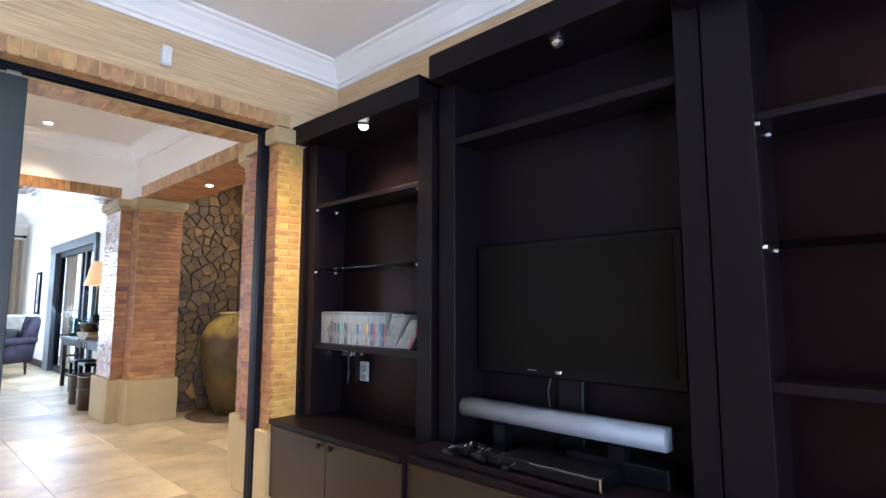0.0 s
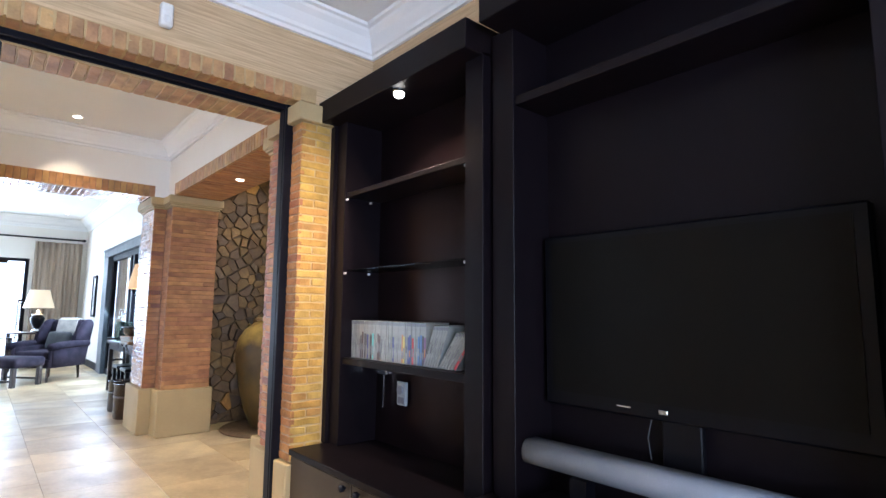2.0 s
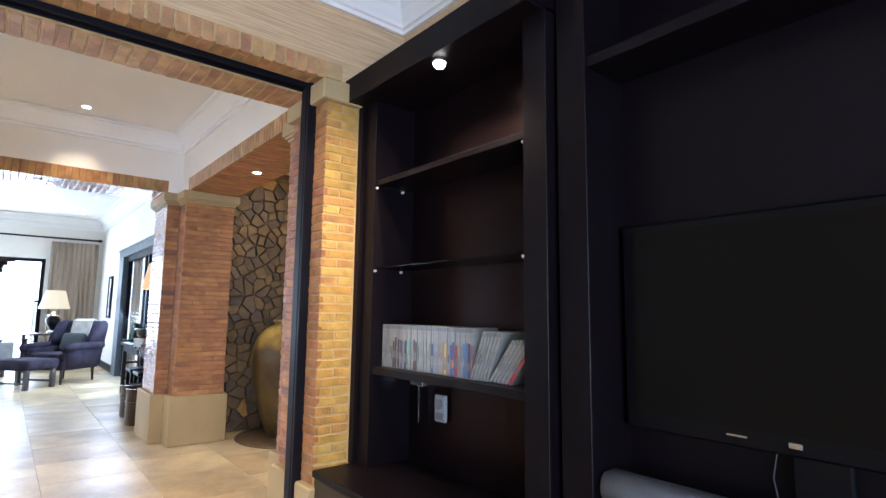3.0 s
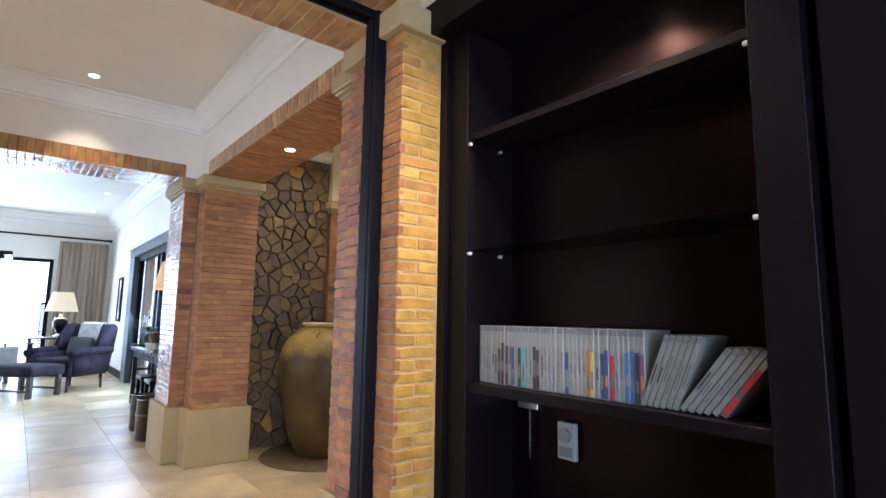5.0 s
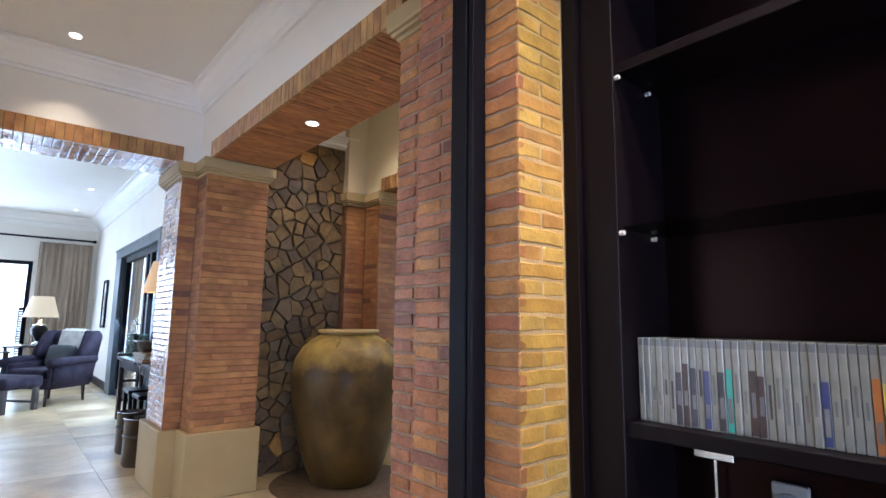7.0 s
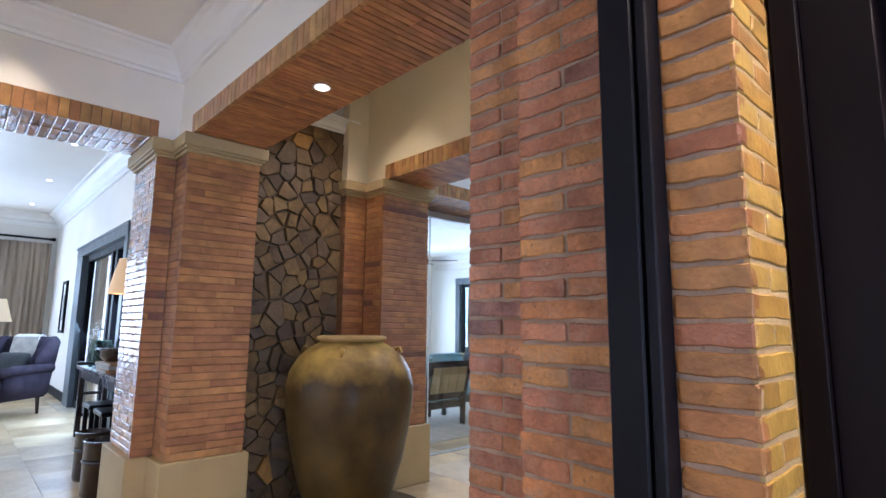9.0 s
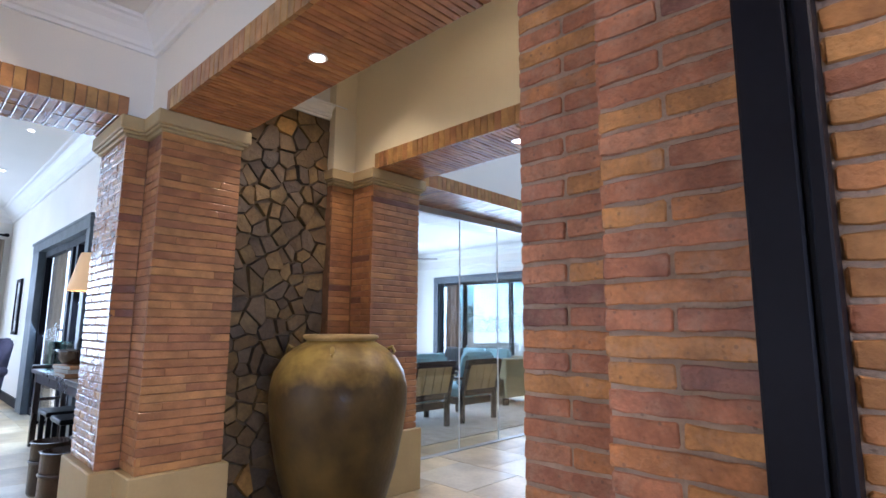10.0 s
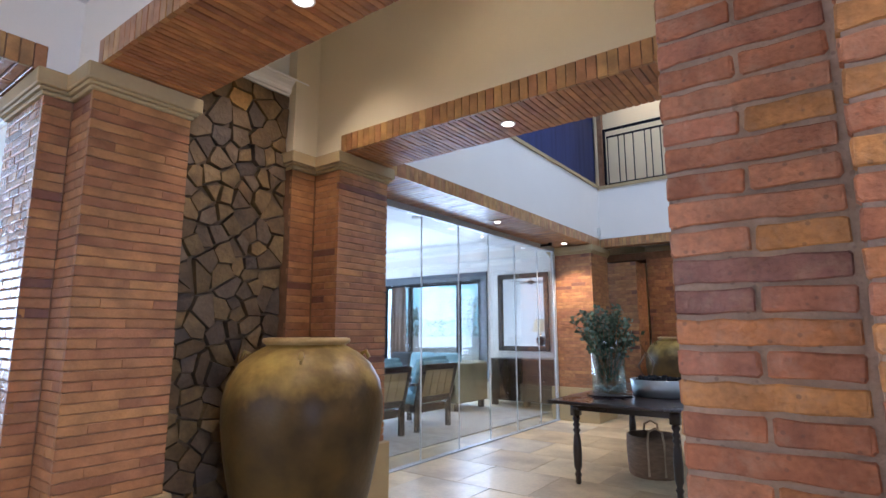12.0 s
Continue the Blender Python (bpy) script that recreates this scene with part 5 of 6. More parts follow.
ottoman(-10.2, 0.72, 42)
ch2 = thing("armchair", "grey cloth armchair beside the ottoman", "armchair", -11.9, 0.1, 0, -120)
cu = bmesh.new()
bx(cu, -0.22, 0.22, -0.07, 0.07, -0.19, 0.19, 0.06, 3)
single("cushion", cu, "throw", "pale grey cushion on the grey cloth armchair", "cushion", smooth=True, at=pose(-11.9, 0.1, 0, 0, 0, -120) @ pose(0.0, 0.14, 0.66, -14))
part("seat", boxes((-0.36, 0.36, -0.35, 0.35, 0.2, 0.45, 0.05, 3)), "grey_cloth", ch2)
part("backrest", boxes((-0.36, 0.36, 0.25, 0.4, 0.4, 0.85, 0.05, 3)), "grey_cloth", ch2)
part("arm", boxes((-0.42, -0.32, -0.35, 0.35, 0.2, 0.6, 0.04, 3)), "grey_cloth", ch2)
part("arm", boxes((0.32, 0.42, -0.35, 0.35, 0.2, 0.6, 0.04, 3)), "grey_cloth", ch2)
for px, py in ((-0.3, -0.28), (0.3, -0.28), (-0.3, 0.28), (0.3, 0.28)):
    part("leg", boxes((px - 0.025, px + 0.025, py - 0.025, py + 0.025, 0, 0.2)), "darkwood", ch2)


def table_lamp(x, y, z, label, shade_mat, hb=0.42, r0=0.24, r1=0.15, hs=0.33, power=9):
    t = thing("table_lamp", label, "lamp", x, y, z)
    bm = bmesh.new()
    g = 1.0 if hb < 0.6 else 0.45
    lathe(bm, [(0.07, 0), (0.075, 0.02), (0.04, 0.04), (0.05 * g, 0.08), (0.11 * g, 0.18), (0.125 * g, 0.26), (0.1 * g, 0.31), (0.035 * g, 0.34), (0.012, hb)], seg=24)
    part("base", bm, "black", t, "dark urn-shaped base", True)
    bm = bmesh.new()
    lathe(bm, [(r0, hb), (r1, hb + hs), (r1 - 0.004, hb + hs), (r0 - 0.004, hb)], seg=32, close=False)
    part("shade", bm, shade_mat, t, "lit cloth shade", True)
    bm = bmesh.new()
    tube(bm, [(0, 0, hb - 0.02), (0, 0, hb + 0.1)], 0.012, 8)
    part("lamp_holder", bm, "steel", t)
    if hb < 0.6:
        bm = bmesh.new()
        lathe(bm, [(0.085, 0.325), (0.11, 0.335), (0.085, 0.35), (0.03, 0.365), (0.03, 0.41), (0.018, 0.43)], seg=24)
        part("collar", bm, "steel", t, "bright metal collar over the urn", True)
        bm = bmesh.new()
        lathe(bm, [(0.09, 0.0), (0.09, 0.03), (0.045, 0.05), (0.045, 0.075)], seg=24)
        part("foot", bm, "steel", t, "bright metal foot", True)
    if power:
        p = new("lamp_light", bpy.data.lights.new("lamp_light", "POINT"))
        p.data.energy, p.data.color, p.data.shadow_soft_size = power, (1.0, 0.75, 0.45), 0.05
        p.location = (x, y, z + hb + 0.16)


st = thing("side_table", "small dark wooden side table with slim legs beside the wing chair", "table", -13.0, 1.1, 0)
part("tabletop", boxes((-0.38, 0.38, -0.38, 0.38, 0.67, 0.7, 0.005)), "darkwood", st)
for px, py in ((-0.33, -0.33), (0.33, -0.33), (-0.33, 0.33), (0.33, 0.33)):
    part("leg", boxes((px - 0.02, px + 0.02, py - 0.02, py + 0.02, 0, 0.67)), "darkwood", st)
part("shelf", boxes((-0.33, 0.33, -0.33, 0.33, 0.18, 0.2)), "darkwood", st)
st2 = thing("side_table", "small dark round-edged side table before the window", "table", -12.6, 0.62, 0)
part("tabletop", boxes((-0.22, 0.22, -0.22, 0.22, 0.6, 0.62, 0.005)), "darkwood", st2)
for px, py in ((-0.18, -0.18), (0.18, -0.18), (-0.18, 0.18), (0.18, 0.18)):
    part("leg", boxes((px - 0.015, px + 0.015, py - 0.015, py + 0.015, 0, 0.6)), "darkwood", st2)
table_lamp(-13.0, 1.2, 0.7, "lit table lamp with black urn base and cream shade", "shade", 0.47, 0.26, 0.16, 0.36)
st3 = thing("side_table", "small dark side table against the sitting room wall", "table", -9.0, 3.95, 0)
part("tabletop", boxes((-0.26, 0.26, -0.26, 0.26, 0.66, 0.69, 0.005)), "darkwood", st3)
for px, py in ((-0.22, -0.22), (0.22, -0.22), (-0.22, 0.22), (0.22, 0.22)):
    part("leg", boxes((px - 0.02, px + 0.02, py - 0.02, py + 0.02, 0, 0.66)), "darkwood", st3)
table_lamp(-9.0, 3.95, 0.69, "lit table lamp with cream shade on the sitting room side table", "shade", 0.45, 0.22, 0.14, 0.33, 5)
table_lamp(-7.72, 1.92, 0.72, "lit table lamp with an amber cone shade on the console table", "shade_orange", 0.72, 0.17, 0.09, 0.33, 6)


def curtain(name, label, axis, plane, a0, a1, z0, z1, material, waves, amp=0.05):
    bm = bmesh.new()
    n = waves * 8
    cols = []
    for i in range(n + 1):
        u = a0 + (a1 - a0) * i / n
        d = amp * math.sin(i / 8 * 2 * math.pi + 0.9 * math.sin(i * 0.13)) * (0.75 + 0.25 * math.sin(i * 0.31)) + amp * 0.3 * math.sin(i / 3.1)
        col = []
        for k in range(9):
            f = k / 8
            dd = d * (0.55 + 0.45 * (1 - f)) + 0.01 * math.sin(i * 0.7 + k)
            col.append(bm.verts.new((u, plane + dd, z0 + (z1 - z0) * f) if axis == "y" else (plane + dd, u, z0 + (z1 - z0) * f)))
        cols.append(col)
    for a, b in zip(cols, cols[1:]):
        for k in range(8):
            bm.faces.new((a[k], b[k], b[k + 1], a[k + 1]))
    ob = single(name, bm, material, label, "curtain", smooth=True)
    s = ob.modifiers.new("thick", "SOLIDIFY")
    s.thickness = 0.006
    return ob


sh = thing("louvred_shutter", "dark louvred shutter leaf folded beside the bright window", "shutter", -14.24, 0.975, 0)
part("frame", boxes((-0.015, 0.015, -0.065, -0.05, 0.02, 1.35), (-0.015, 0.015, 0.05, 0.065, 0.02, 1.35), (-0.014, 0.014, -0.05, 0.05, 1.3, 1.35), (-0.014, 0.014, -0.05, 0.05, 0.02, 0.1)), "frame", sh)
for k in range(26):
    bm = bmesh.new()
    prism(bm, [(-0.014, 0.11 + k * 0.046), (0.012, 0.135 + k * 0.046), (0.014, 0.131 + k * 0.046), (-0.012, 0.106 + k * 0.046)], "y", -0.05, 0.05)
    part("slat", bm, "frame", sh)
curtain("curtain", "full-length taupe pleated curtain hanging from a black rod", "x", -14.16, 1.12, 1.98, 0.02, 2.62, "curtain", 9)
rod = thing("curtain_rod", "black iron curtain rod with ball ends", "curtain rod", -14.16, 0, 2.7)
bm = bmesh.new()
tube(bm, [(0, -2.9, 0), (0, 2.0, 0)], 0.018, 10)
part("rod", bm, "frame", rod)
for y in (-2.9, 2.0):
    bm = bmesh.new()
    lathe(bm, [(0.005, -0.035), (0.03, -0.02), (0.036, 0), (0.03, 0.02), (0.005, 0.035)], 0, y, 12)
    part("finial", bm, "frame", rod, "", True)
part("bracket", boxes((-0.14, 0.0, 1.95, 1.97, -0.01, 0.01), (-0.14, 0.0, -2.5, -2.48, -0.01, 0.01)), "frame", rod)
for k in range(12):
    bm = bmesh.new()
    yy = 1.14 + k * 0.075
    tube(bm, [(0.03 * math.cos(a), yy, 0.03 * math.sin(a)) for a in [2 * math.pi * q / 10 for q in range(11)]], 0.004, 5)
    part("ring", bm, "frame", rod, "thin black curtain ring")

pf = thing("picture_frame", "tall dark framed print with a pale mount on the white wall", "picture", -12.6, 2.075, 1.42)
part("frame", boxes((-0.2, 0.2, -0.03, 0, -0.42, -0.37, 0.004), (-0.2, 0.2, -0.03, 0, 0.37, 0.42, 0.004), (-0.2, -0.155, -0.03, 0, -0.37, 0.37, 0.004), (0.155, 0.2, -0.03, 0, -0.37, 0.37, 0.004)), "frame", pf)
part("print", boxes((-0.157, 0.157, -0.012, -0.004, -0.372, 0.372)), "plastic_white", pf, "pale print behind glass")
part("print_mark", boxes((-0.08, 0.08, -0.014, -0.012, -0.22, 0.2)), "grey_cloth", pf, "soft grey drawing")

# tall carved cabinet beside the opening
cc = thing("carved_cabinet", "tall dark carved wooden cabinet with an overhanging ornate cornice", "cabinet", -6.235, -0.2, 0)
part("body", boxes((-0.24, 0.24, -0.45, 0.3, 0.06, 1.2, 0.006)), "darkwood", cc)
part("cornice", boxes((-0.26, 0.26, -0.78, 0.662, 1.585, 1.615, 0.006), (-0.23, 0.23, -0.74, 0.61, 1.555, 1.586, 0.006)), "darkwood", cc)
part("frieze", boxes((-0.22, 0.22, -0.45, 0.3, 1.2, 1.556, 0.004)), "darkwood", cc)
for s_, a in ((1, 0.3), (-1, -0.45)):
    bm = bmesh.new()
    pts = [(a, 1.556), (a + s_ * 0.29, 1.556)]
    for q in range(5):
        u, v = a + s_ * (0.275 - 0.055 * q), 1.53 - 0.068 * q
        pts += [(u, v), (u + s_ * 0.012, v - 0.03), (u - s_ * 0.022, v - 0.042)]
    prism(bm, pts + [(a, 1.2)], "x", -0.2, 0.2)
    part("carved_bracket", bm, "darkwood", cc, "scalloped carved bracket")
for px in (-0.2, 0.2):
    for py in (-0.41, 0.26):
        part("foot", boxes((px - 0.03, px + 0.03, py - 0.03, py + 0.03, 0, 0.06)), "darkwood", cc)

# console table with its things
cs = thing("console_table", "long dark-stained wooden console table against the white wall", "table", -7.45, 1.92, 0)
part("tabletop", boxes((-1.45, 1.3, -0.16, 0.13, 0.68, 0.72, 0.006)), "darkwood", cs)
part("upturn", boxes((-1.47, -1.43, -0.16, 0.13, 0.68, 0.755, 0.006)), "darkwood", cs)
part("apron", boxes((-1.35, 1.2, -0.14, -0.12, 0.6, 0.68), (-1.35, 1.2, 0.09, 0.11, 0.6, 0.68)), "darkwood", cs)
for px in (-1.32, 1.17):
    for py in (-0.12, 0.1):
        part("leg", boxes((px - 0.03, px + 0.03, py - 0.025, py + 0.025, 0, 0.68, 0.004)), "darkwood", cs)
    part("rung", boxes((px - 0.015, px + 0.015, -0.1, 0.08, 0.42, 0.45), (px - 0.015, px + 0.015, -0.1, 0.08, 0.2, 0.23)), "darkwood", cs)
bk = None
for k, (m, w) in enumerate((("book_tan", 0.19), ("throw", 0.175), ("book_tan", 0.17))):
    b = thing("book", "flat tan book stacked on the console table", "book", -7.72, 1.88, 0.72 + 0.032 * k, 5 * k, "stack of books")
    part("cover", boxes((-w, w, -0.11, 0.11, 0, 0.03, 0.003)), m, b)
    part("page_block", boxes((-w + 0.006, w - 0.004, -0.112, 0.106, 0.004, 0.026)), "throw", b, "cream page edges")
bo = thing("bowl", "wide dark brown glazed bowl on the stacked books", "bowl", -7.72, 1.88, 0.816)
bm = bmesh.new()
lathe(bm, [(0.06, 0), (0.1, 0.01), (0.14, 0.06), (0.135, 0.1), (0.16, 0.125), (0.15, 0.125), (0.125, 0.1), (0.12, 0.06), (0.06, 0.02)], seg=28)
part("body", bm, "brown_pot", bo, "", True)
for px in (-8.4, -8.68):
    h = thing("candle_glass", "square clear glass candle holder on the console table", "candle holder", px, 1.9, 0.72, 0, "glass candle holders")
    for b in ((-0.07, -0.062, -0.07, 0.07, 0, 0.27), (0.062, 0.07, -0.07, 0.07, 0, 0.27), (-0.062, 0.062, -0.07, -0.062, 0, 0.27), (-0.062, 0.062, 0.062, 0.07, 0, 0.27)):
        part("pane", boxes(b), "vase_glass", h)
    part("bottom", boxes((-0.062, 0.062, -0.062, 0.062, 0, 0.012)), "vase_glass", h)
for k, (px, py, hh, rr) in enumerate(((-6.42, 1.6, 0.36, 0.13), (-6.93, 1.62, 0.34, 0.12))):
    b = thing("waste_bin", "round dark brown leather bin under the console table", "bin", px, py, 0, 0, "bins under the console")
    bm = bmesh.new()
    lathe(bm, [(rr * 0.92, 0), (rr, 0.02), (rr, hh), (rr + 0.01, hh + 0.006), (rr - 0.008, hh + 0.01), (rr - 0.012, 0.03)], seg=28)
    part("body", bm, "brown_pot", b, "", True)
    bm = bmesh.new()
    lathe(bm, [(rr + 0.002, hh * 0.62), (rr + 0.009, hh * 0.65), (rr + 0.002, hh * 0.68)], seg=28, close=False)
    part("band", bm, "darkwood", b, "", True)
for k, px in enumerate((-7.35, -7.85)):
    s = thing("stool", "black lacquered stool with curved rails tucked under the console table", "stool", px, 1.84, 0, 0, "stools under the console")
    part("seat", boxes((-0.17, 0.17, -0.14, 0.14, 0.4, 0.44, 0.012, 2)), "black", s)
    for ax in (-0.14, 0.14):
        for ay in (-0.11, 0.11):
            part("leg", boxes((ax - 0.018, ax + 0.018, ay - 0.018, ay + 0.018, 0, 0.4, 0.004)), "black", s)
    part("rail", boxes((-0.14, 0.14, -0.12, -0.1, 0.15, 0.19, 0.003), (-0.14, 0.14, 0.1, 0.12, 0.15, 0.19, 0.003)), "black", s)

# ---- sitting room behind the glass ----
def cane_chair(x, y, rz):
    t = thing("cane_armchair", "dark wooden armchair with cane back and pale cushions on rug", "armchair", x, y, 0, rz, "cane armchairs")
    for px in (-0.3, 0.3):
        bm = bmesh.new()
        prism(bm, [(0.26, 0.0), (0.31, 0.0), (0.31, 0.32), (0.42, 0.76), (0.37, 0.76), (0.26, 0.34)], "x", px - 0.025, px + 0.025)
        part("back_post", bm, "darkwood", t)
        part("leg", boxes((px - 0.025, px + 0.025, -0.36, -0.31, 0, 0.52, 0.004)), "darkwood", t)
        part("arm", boxes((px - 0.03, px + 0.03, -0.38, 0.34, 0.52, 0.55, 0.006)), "darkwood", t)
    part("seat_rail", boxes((-0.28, 0.28, 0.27, 0.3, 0.22, 0.3), (-0.28, 0.28, -0.35, -0.32, 0.22, 0.3), (-0.3, -0.27, -0.33, 0.28, 0.22, 0.3), (0.27, 0.3, -0.33, 0.28, 0.22, 0.3)), "darkwood", t)
    for nm, z0, z1 in (("back_rail", 0.7, 0.77), ("back_rail", 0.33, 0.4)):
        y0 = 0.29 + (z0 - 0.3) * 0.25
        part(nm, boxes((-0.275, 0.275, y0, y0 + 0.035, z0, z1, 0.004)), "darkwood", t)
    for k in range(4):
        a = -0.275 + k * 0.1375
        bm = bmesh.new()
        prism(bm, [(0.315, 0.39), (0.325, 0.39), (0.405, 0.71), (0.395, 0.71)], "x", a + 0.006, a + 0.1315)
        part("cane_panel", bm, "cane", t, "woven straw-coloured cane panel")
    part("seat_cushion", boxes((-0.26, 0.26, -0.34, 0.27, 0.3, 0.43, 0.04, 3)), "cushion_blue", t, "", True)
    bm = bmesh.new()
    prism(bm, [(0.1, 0.42), (0.27, 0.4), (0.37, 0.84), (0.22, 0.86)], "x", -0.27, 0.27)
    bmesh.ops.bevel(bm, geom=bm.edges[:], offset=0.045, segments=3, affect="EDGES")
    part("back_cushion", bm, "cushion_blue", t, "pale blue back cushion", True)
    return t


c1 = cane_chair(-6.98, 5.95, 90 + 180)
copy_thing(c1, pose(-6.98, 5.08, 0, 0, 0, 270))
so = thing("sofa", "olive-cream upholstered sofa with pale blue and dark cushions on the rug", "sofa", -8.1, 7.55, 0, 0)
part("base", boxes((-0.95, 0.9, -0.38, 0.42, 0.12, 0.42, 0.03, 2)), "sofa", so)
part("backrest", boxes((-0.95, 0.9, 0.22, 0.42, 0.4, 0.7, 0.04, 3)), "sofa", so)
part("arm", boxes((0.72, 0.92, -0.38, 0.42, 0.12, 0.69, 0.03, 3)), "sofa", so)
part("arm", boxes((-0.97, -0.77, -0.38, 0.42, 0.12, 0.69, 0.03, 3)), "sofa", so)
for px, py in ((-0.85, -0.3), (0.84, -0.3), (-0.85, 0.34), (0.84, 0.34)):
    part("leg", boxes((px - 0.035, px + 0.035, py - 0.035, py + 0.035, 0, 0.13)), "darkwood", so)
for i, (px, m) in enumerate(((-0.55, "dark_cloth"), (-0.1, "cushion_blue"), (0.4, "cushion_blue"))):
    bm = bmesh.new()
    bx(bm, -0.22, 0.22, -0.07, 0.07, -0.2, 0.2, 0.06, 3)
    single("cushion", bm, m, "dark scatter cushion on the sofa" if i == 0 else "pale blue scatter cushion on the sofa", "cushion", "sofa cushions", True, pose(-8.1 + px, 7.62, 0.62, -12, 0, 8 * i))
s2 = thing("sofa", "dark grey sofa with dark cushions in the depth of the room", "sofa", -9.9, 6.9, 0, 90)
part("base", boxes((-0.9, 0.9, -0.4, 0.4, 0.12, 0.42, 0.03, 2)), "dark_cloth", s2)
part("backrest", boxes((-0.9, 0.9, 0.24, 0.42, 0.4, 0.8, 0.05, 3)), "dark_cloth", s2)
for px in (-0.8, 0.8):
    for py in (-0.32, 0.34):
        part("leg", boxes((px - 0.03, px + 0.03, py - 0.03, py + 0.03, 0, 0.13)), "darkwood", s2)
single("rug", boxes((-10.2, -6.15, 4.3, 8.0, 0.001, 0.012, 0.003)), "rug", "large flat grey-beige rug under the seating", "rug")
cst = thing("chest", "dark wooden chest of drawers with bracket feet against the white wall", "cabinet", -6.72, 8.5, 0)
part("carcass", boxes((-0.6, 0.66, -0.21, 0.22, 0.08, 0.7, 0.004)), "darkwood", cst)
part("top", boxes((-0.62, 0.68, -0.225, 0.22, 0.7, 0.725, 0.004)), "darkwood", cst)
for px in (-0.57, 0.0, 0.6):
    part("foot", boxes((px - 0.03, px + 0.05, -0.2, -0.12, 0, 0.08)), "darkwood", cst)
for k in range(3):
    for px in (-0.58, 0.04):
        part("drawer", boxes((px, px + 0.6, -0.222, -0.208, 0.1 + 0.2 * k, 0.285 + 0.2 * k, 0.003)), "darkwood", cst)
        part("drawer_knob", boxes((px + 0.29, px + 0.31, -0.238, -0.22, 0.185 + 0.2 * k, 0.205 + 0.2 * k, 0.003)), "steel", cst)
mi = thing("wall_mirror", "large mirror in a dark wooden frame on the white wall", "mirror", -6.98, 8.745, 1.47)
part("frame", boxes((-0.44, 0.5, -0.04, 0, 0.56, 0.64, 0.005), (-0.44, 0.5, -0.04, 0, -0.64, -0.56, 0.005), (-0.44, -0.36, -0.04, 0, -0.56, 0.56, 0.005), (0.42, 0.5, -0.04, 0, -0.56, 0.56, 0.005)), "darkwood", mi)
part("mirror_glass", boxes((-0.362, 0.422, -0.012, -0.004, -0.562, 0.562)), "mirror", mi)
curtain("curtain", "full-length brown curtain beside the sitting room window", "y", 8.62, -9.8, -9.4, 0.02, 2.0, "brown_curtain", 4, 0.04)
fan = thing("ceiling_fan", "dark ceiling fan with flat wooden blades", "fan", -8.88, 4.66, 2.72, 0, "sitting room fans")
bm = bmesh.new()
tube(bm, [(0, 0, 0), (0, 0, -0.3)], 0.015, 8)
part("rod", bm, "frame", fan)
bm = bmesh.new()
lathe(bm, [(0.06, -0.38), (0.09, -0.36), (0.09, -0.31), (0.04, -0.29)], seg=18)
part("motor", bm, "frame", fan)
for k in range(4):
    bl = part("blade", boxes((0.08, 0.62, -0.06, 0.06, -0.345, -0.335, 0.003)), "darkwood", fan)
    bl.rotation_euler = (0, 0, k * math.pi / 2 + 0.4)

copy_thing(fan, pose(-9.48, 7.14, 2.72, 0, 0, 15))
sm = thing("smoke_detector", "round white plastic smoke detector on the sitting room ceiling", "smoke detector", -7.3, 6.35, 2.72)
bm = bmesh.new()
lathe(bm, [(0.07, 0.0), (0.07, -0.02), (0.05, -0.04), (0.02, -0.045)], seg=24)
part("housing", bm, "plastic_white", sm, "", True)
gwall = single("garden_wall", boxes((-11.5, -7.0, 9.95, 10.1, -0.1, 1.05, 0.01)), "garden", "low pale rendered garden wall outside the window", "wall")
rb = random.Random(31)
for k, (gx, gh) in enumerate(((-10.6, 1.7), (-9.9, 1.4), (-9.1, 1.9), (-8.4, 1.5), (-7.9, 1.8))):
    t = thing("garden_bush", "loose green garden bush behind the low wall", "bush", gx, 10.25, -0.1, 0, "bushes behind the wall")
    bm = bmesh.new()
    tube(bm, [(0, 0, 0), (0.03, 0, gh * 0.5), (0.0, 0, gh * 0.8)], 0.03, 6, 0.01)
    part("trunk", bm, "darkwood", t)
    lf = bmesh.new()
    for q in range(420):
        c = Vector((rb.gauss(0, 0.2), rb.uniform(-0.08, 0.1), gh * (0.55 + 0.5 * rb.random())))
        d = Vector((rb.uniform(-1, 1), rb.uniform(-1, 1), rb.uniform(-0.5, 1))).normalized()
        e = d.cross(Vector((rb.uniform(-1, 1), rb.uniform(-1, 1), rb.uniform(-1, 1)))).normalized()
        v = [lf.verts.new(c), lf.verts.new(c + d * 0.05 + e * 0.02), lf.verts.new(c + d * 0.1), lf.verts.new(c + d * 0.05 - e * 0.02)]
        lf.faces.new(v)
    tagged(part("leaves", lf, "foliage", t), kind="stuff")
area("daylight_patio", (-9.0, 9.6, 3.8), (-9.0, 10.1, 0.5), 4.0, 0.6, 22, DAY)

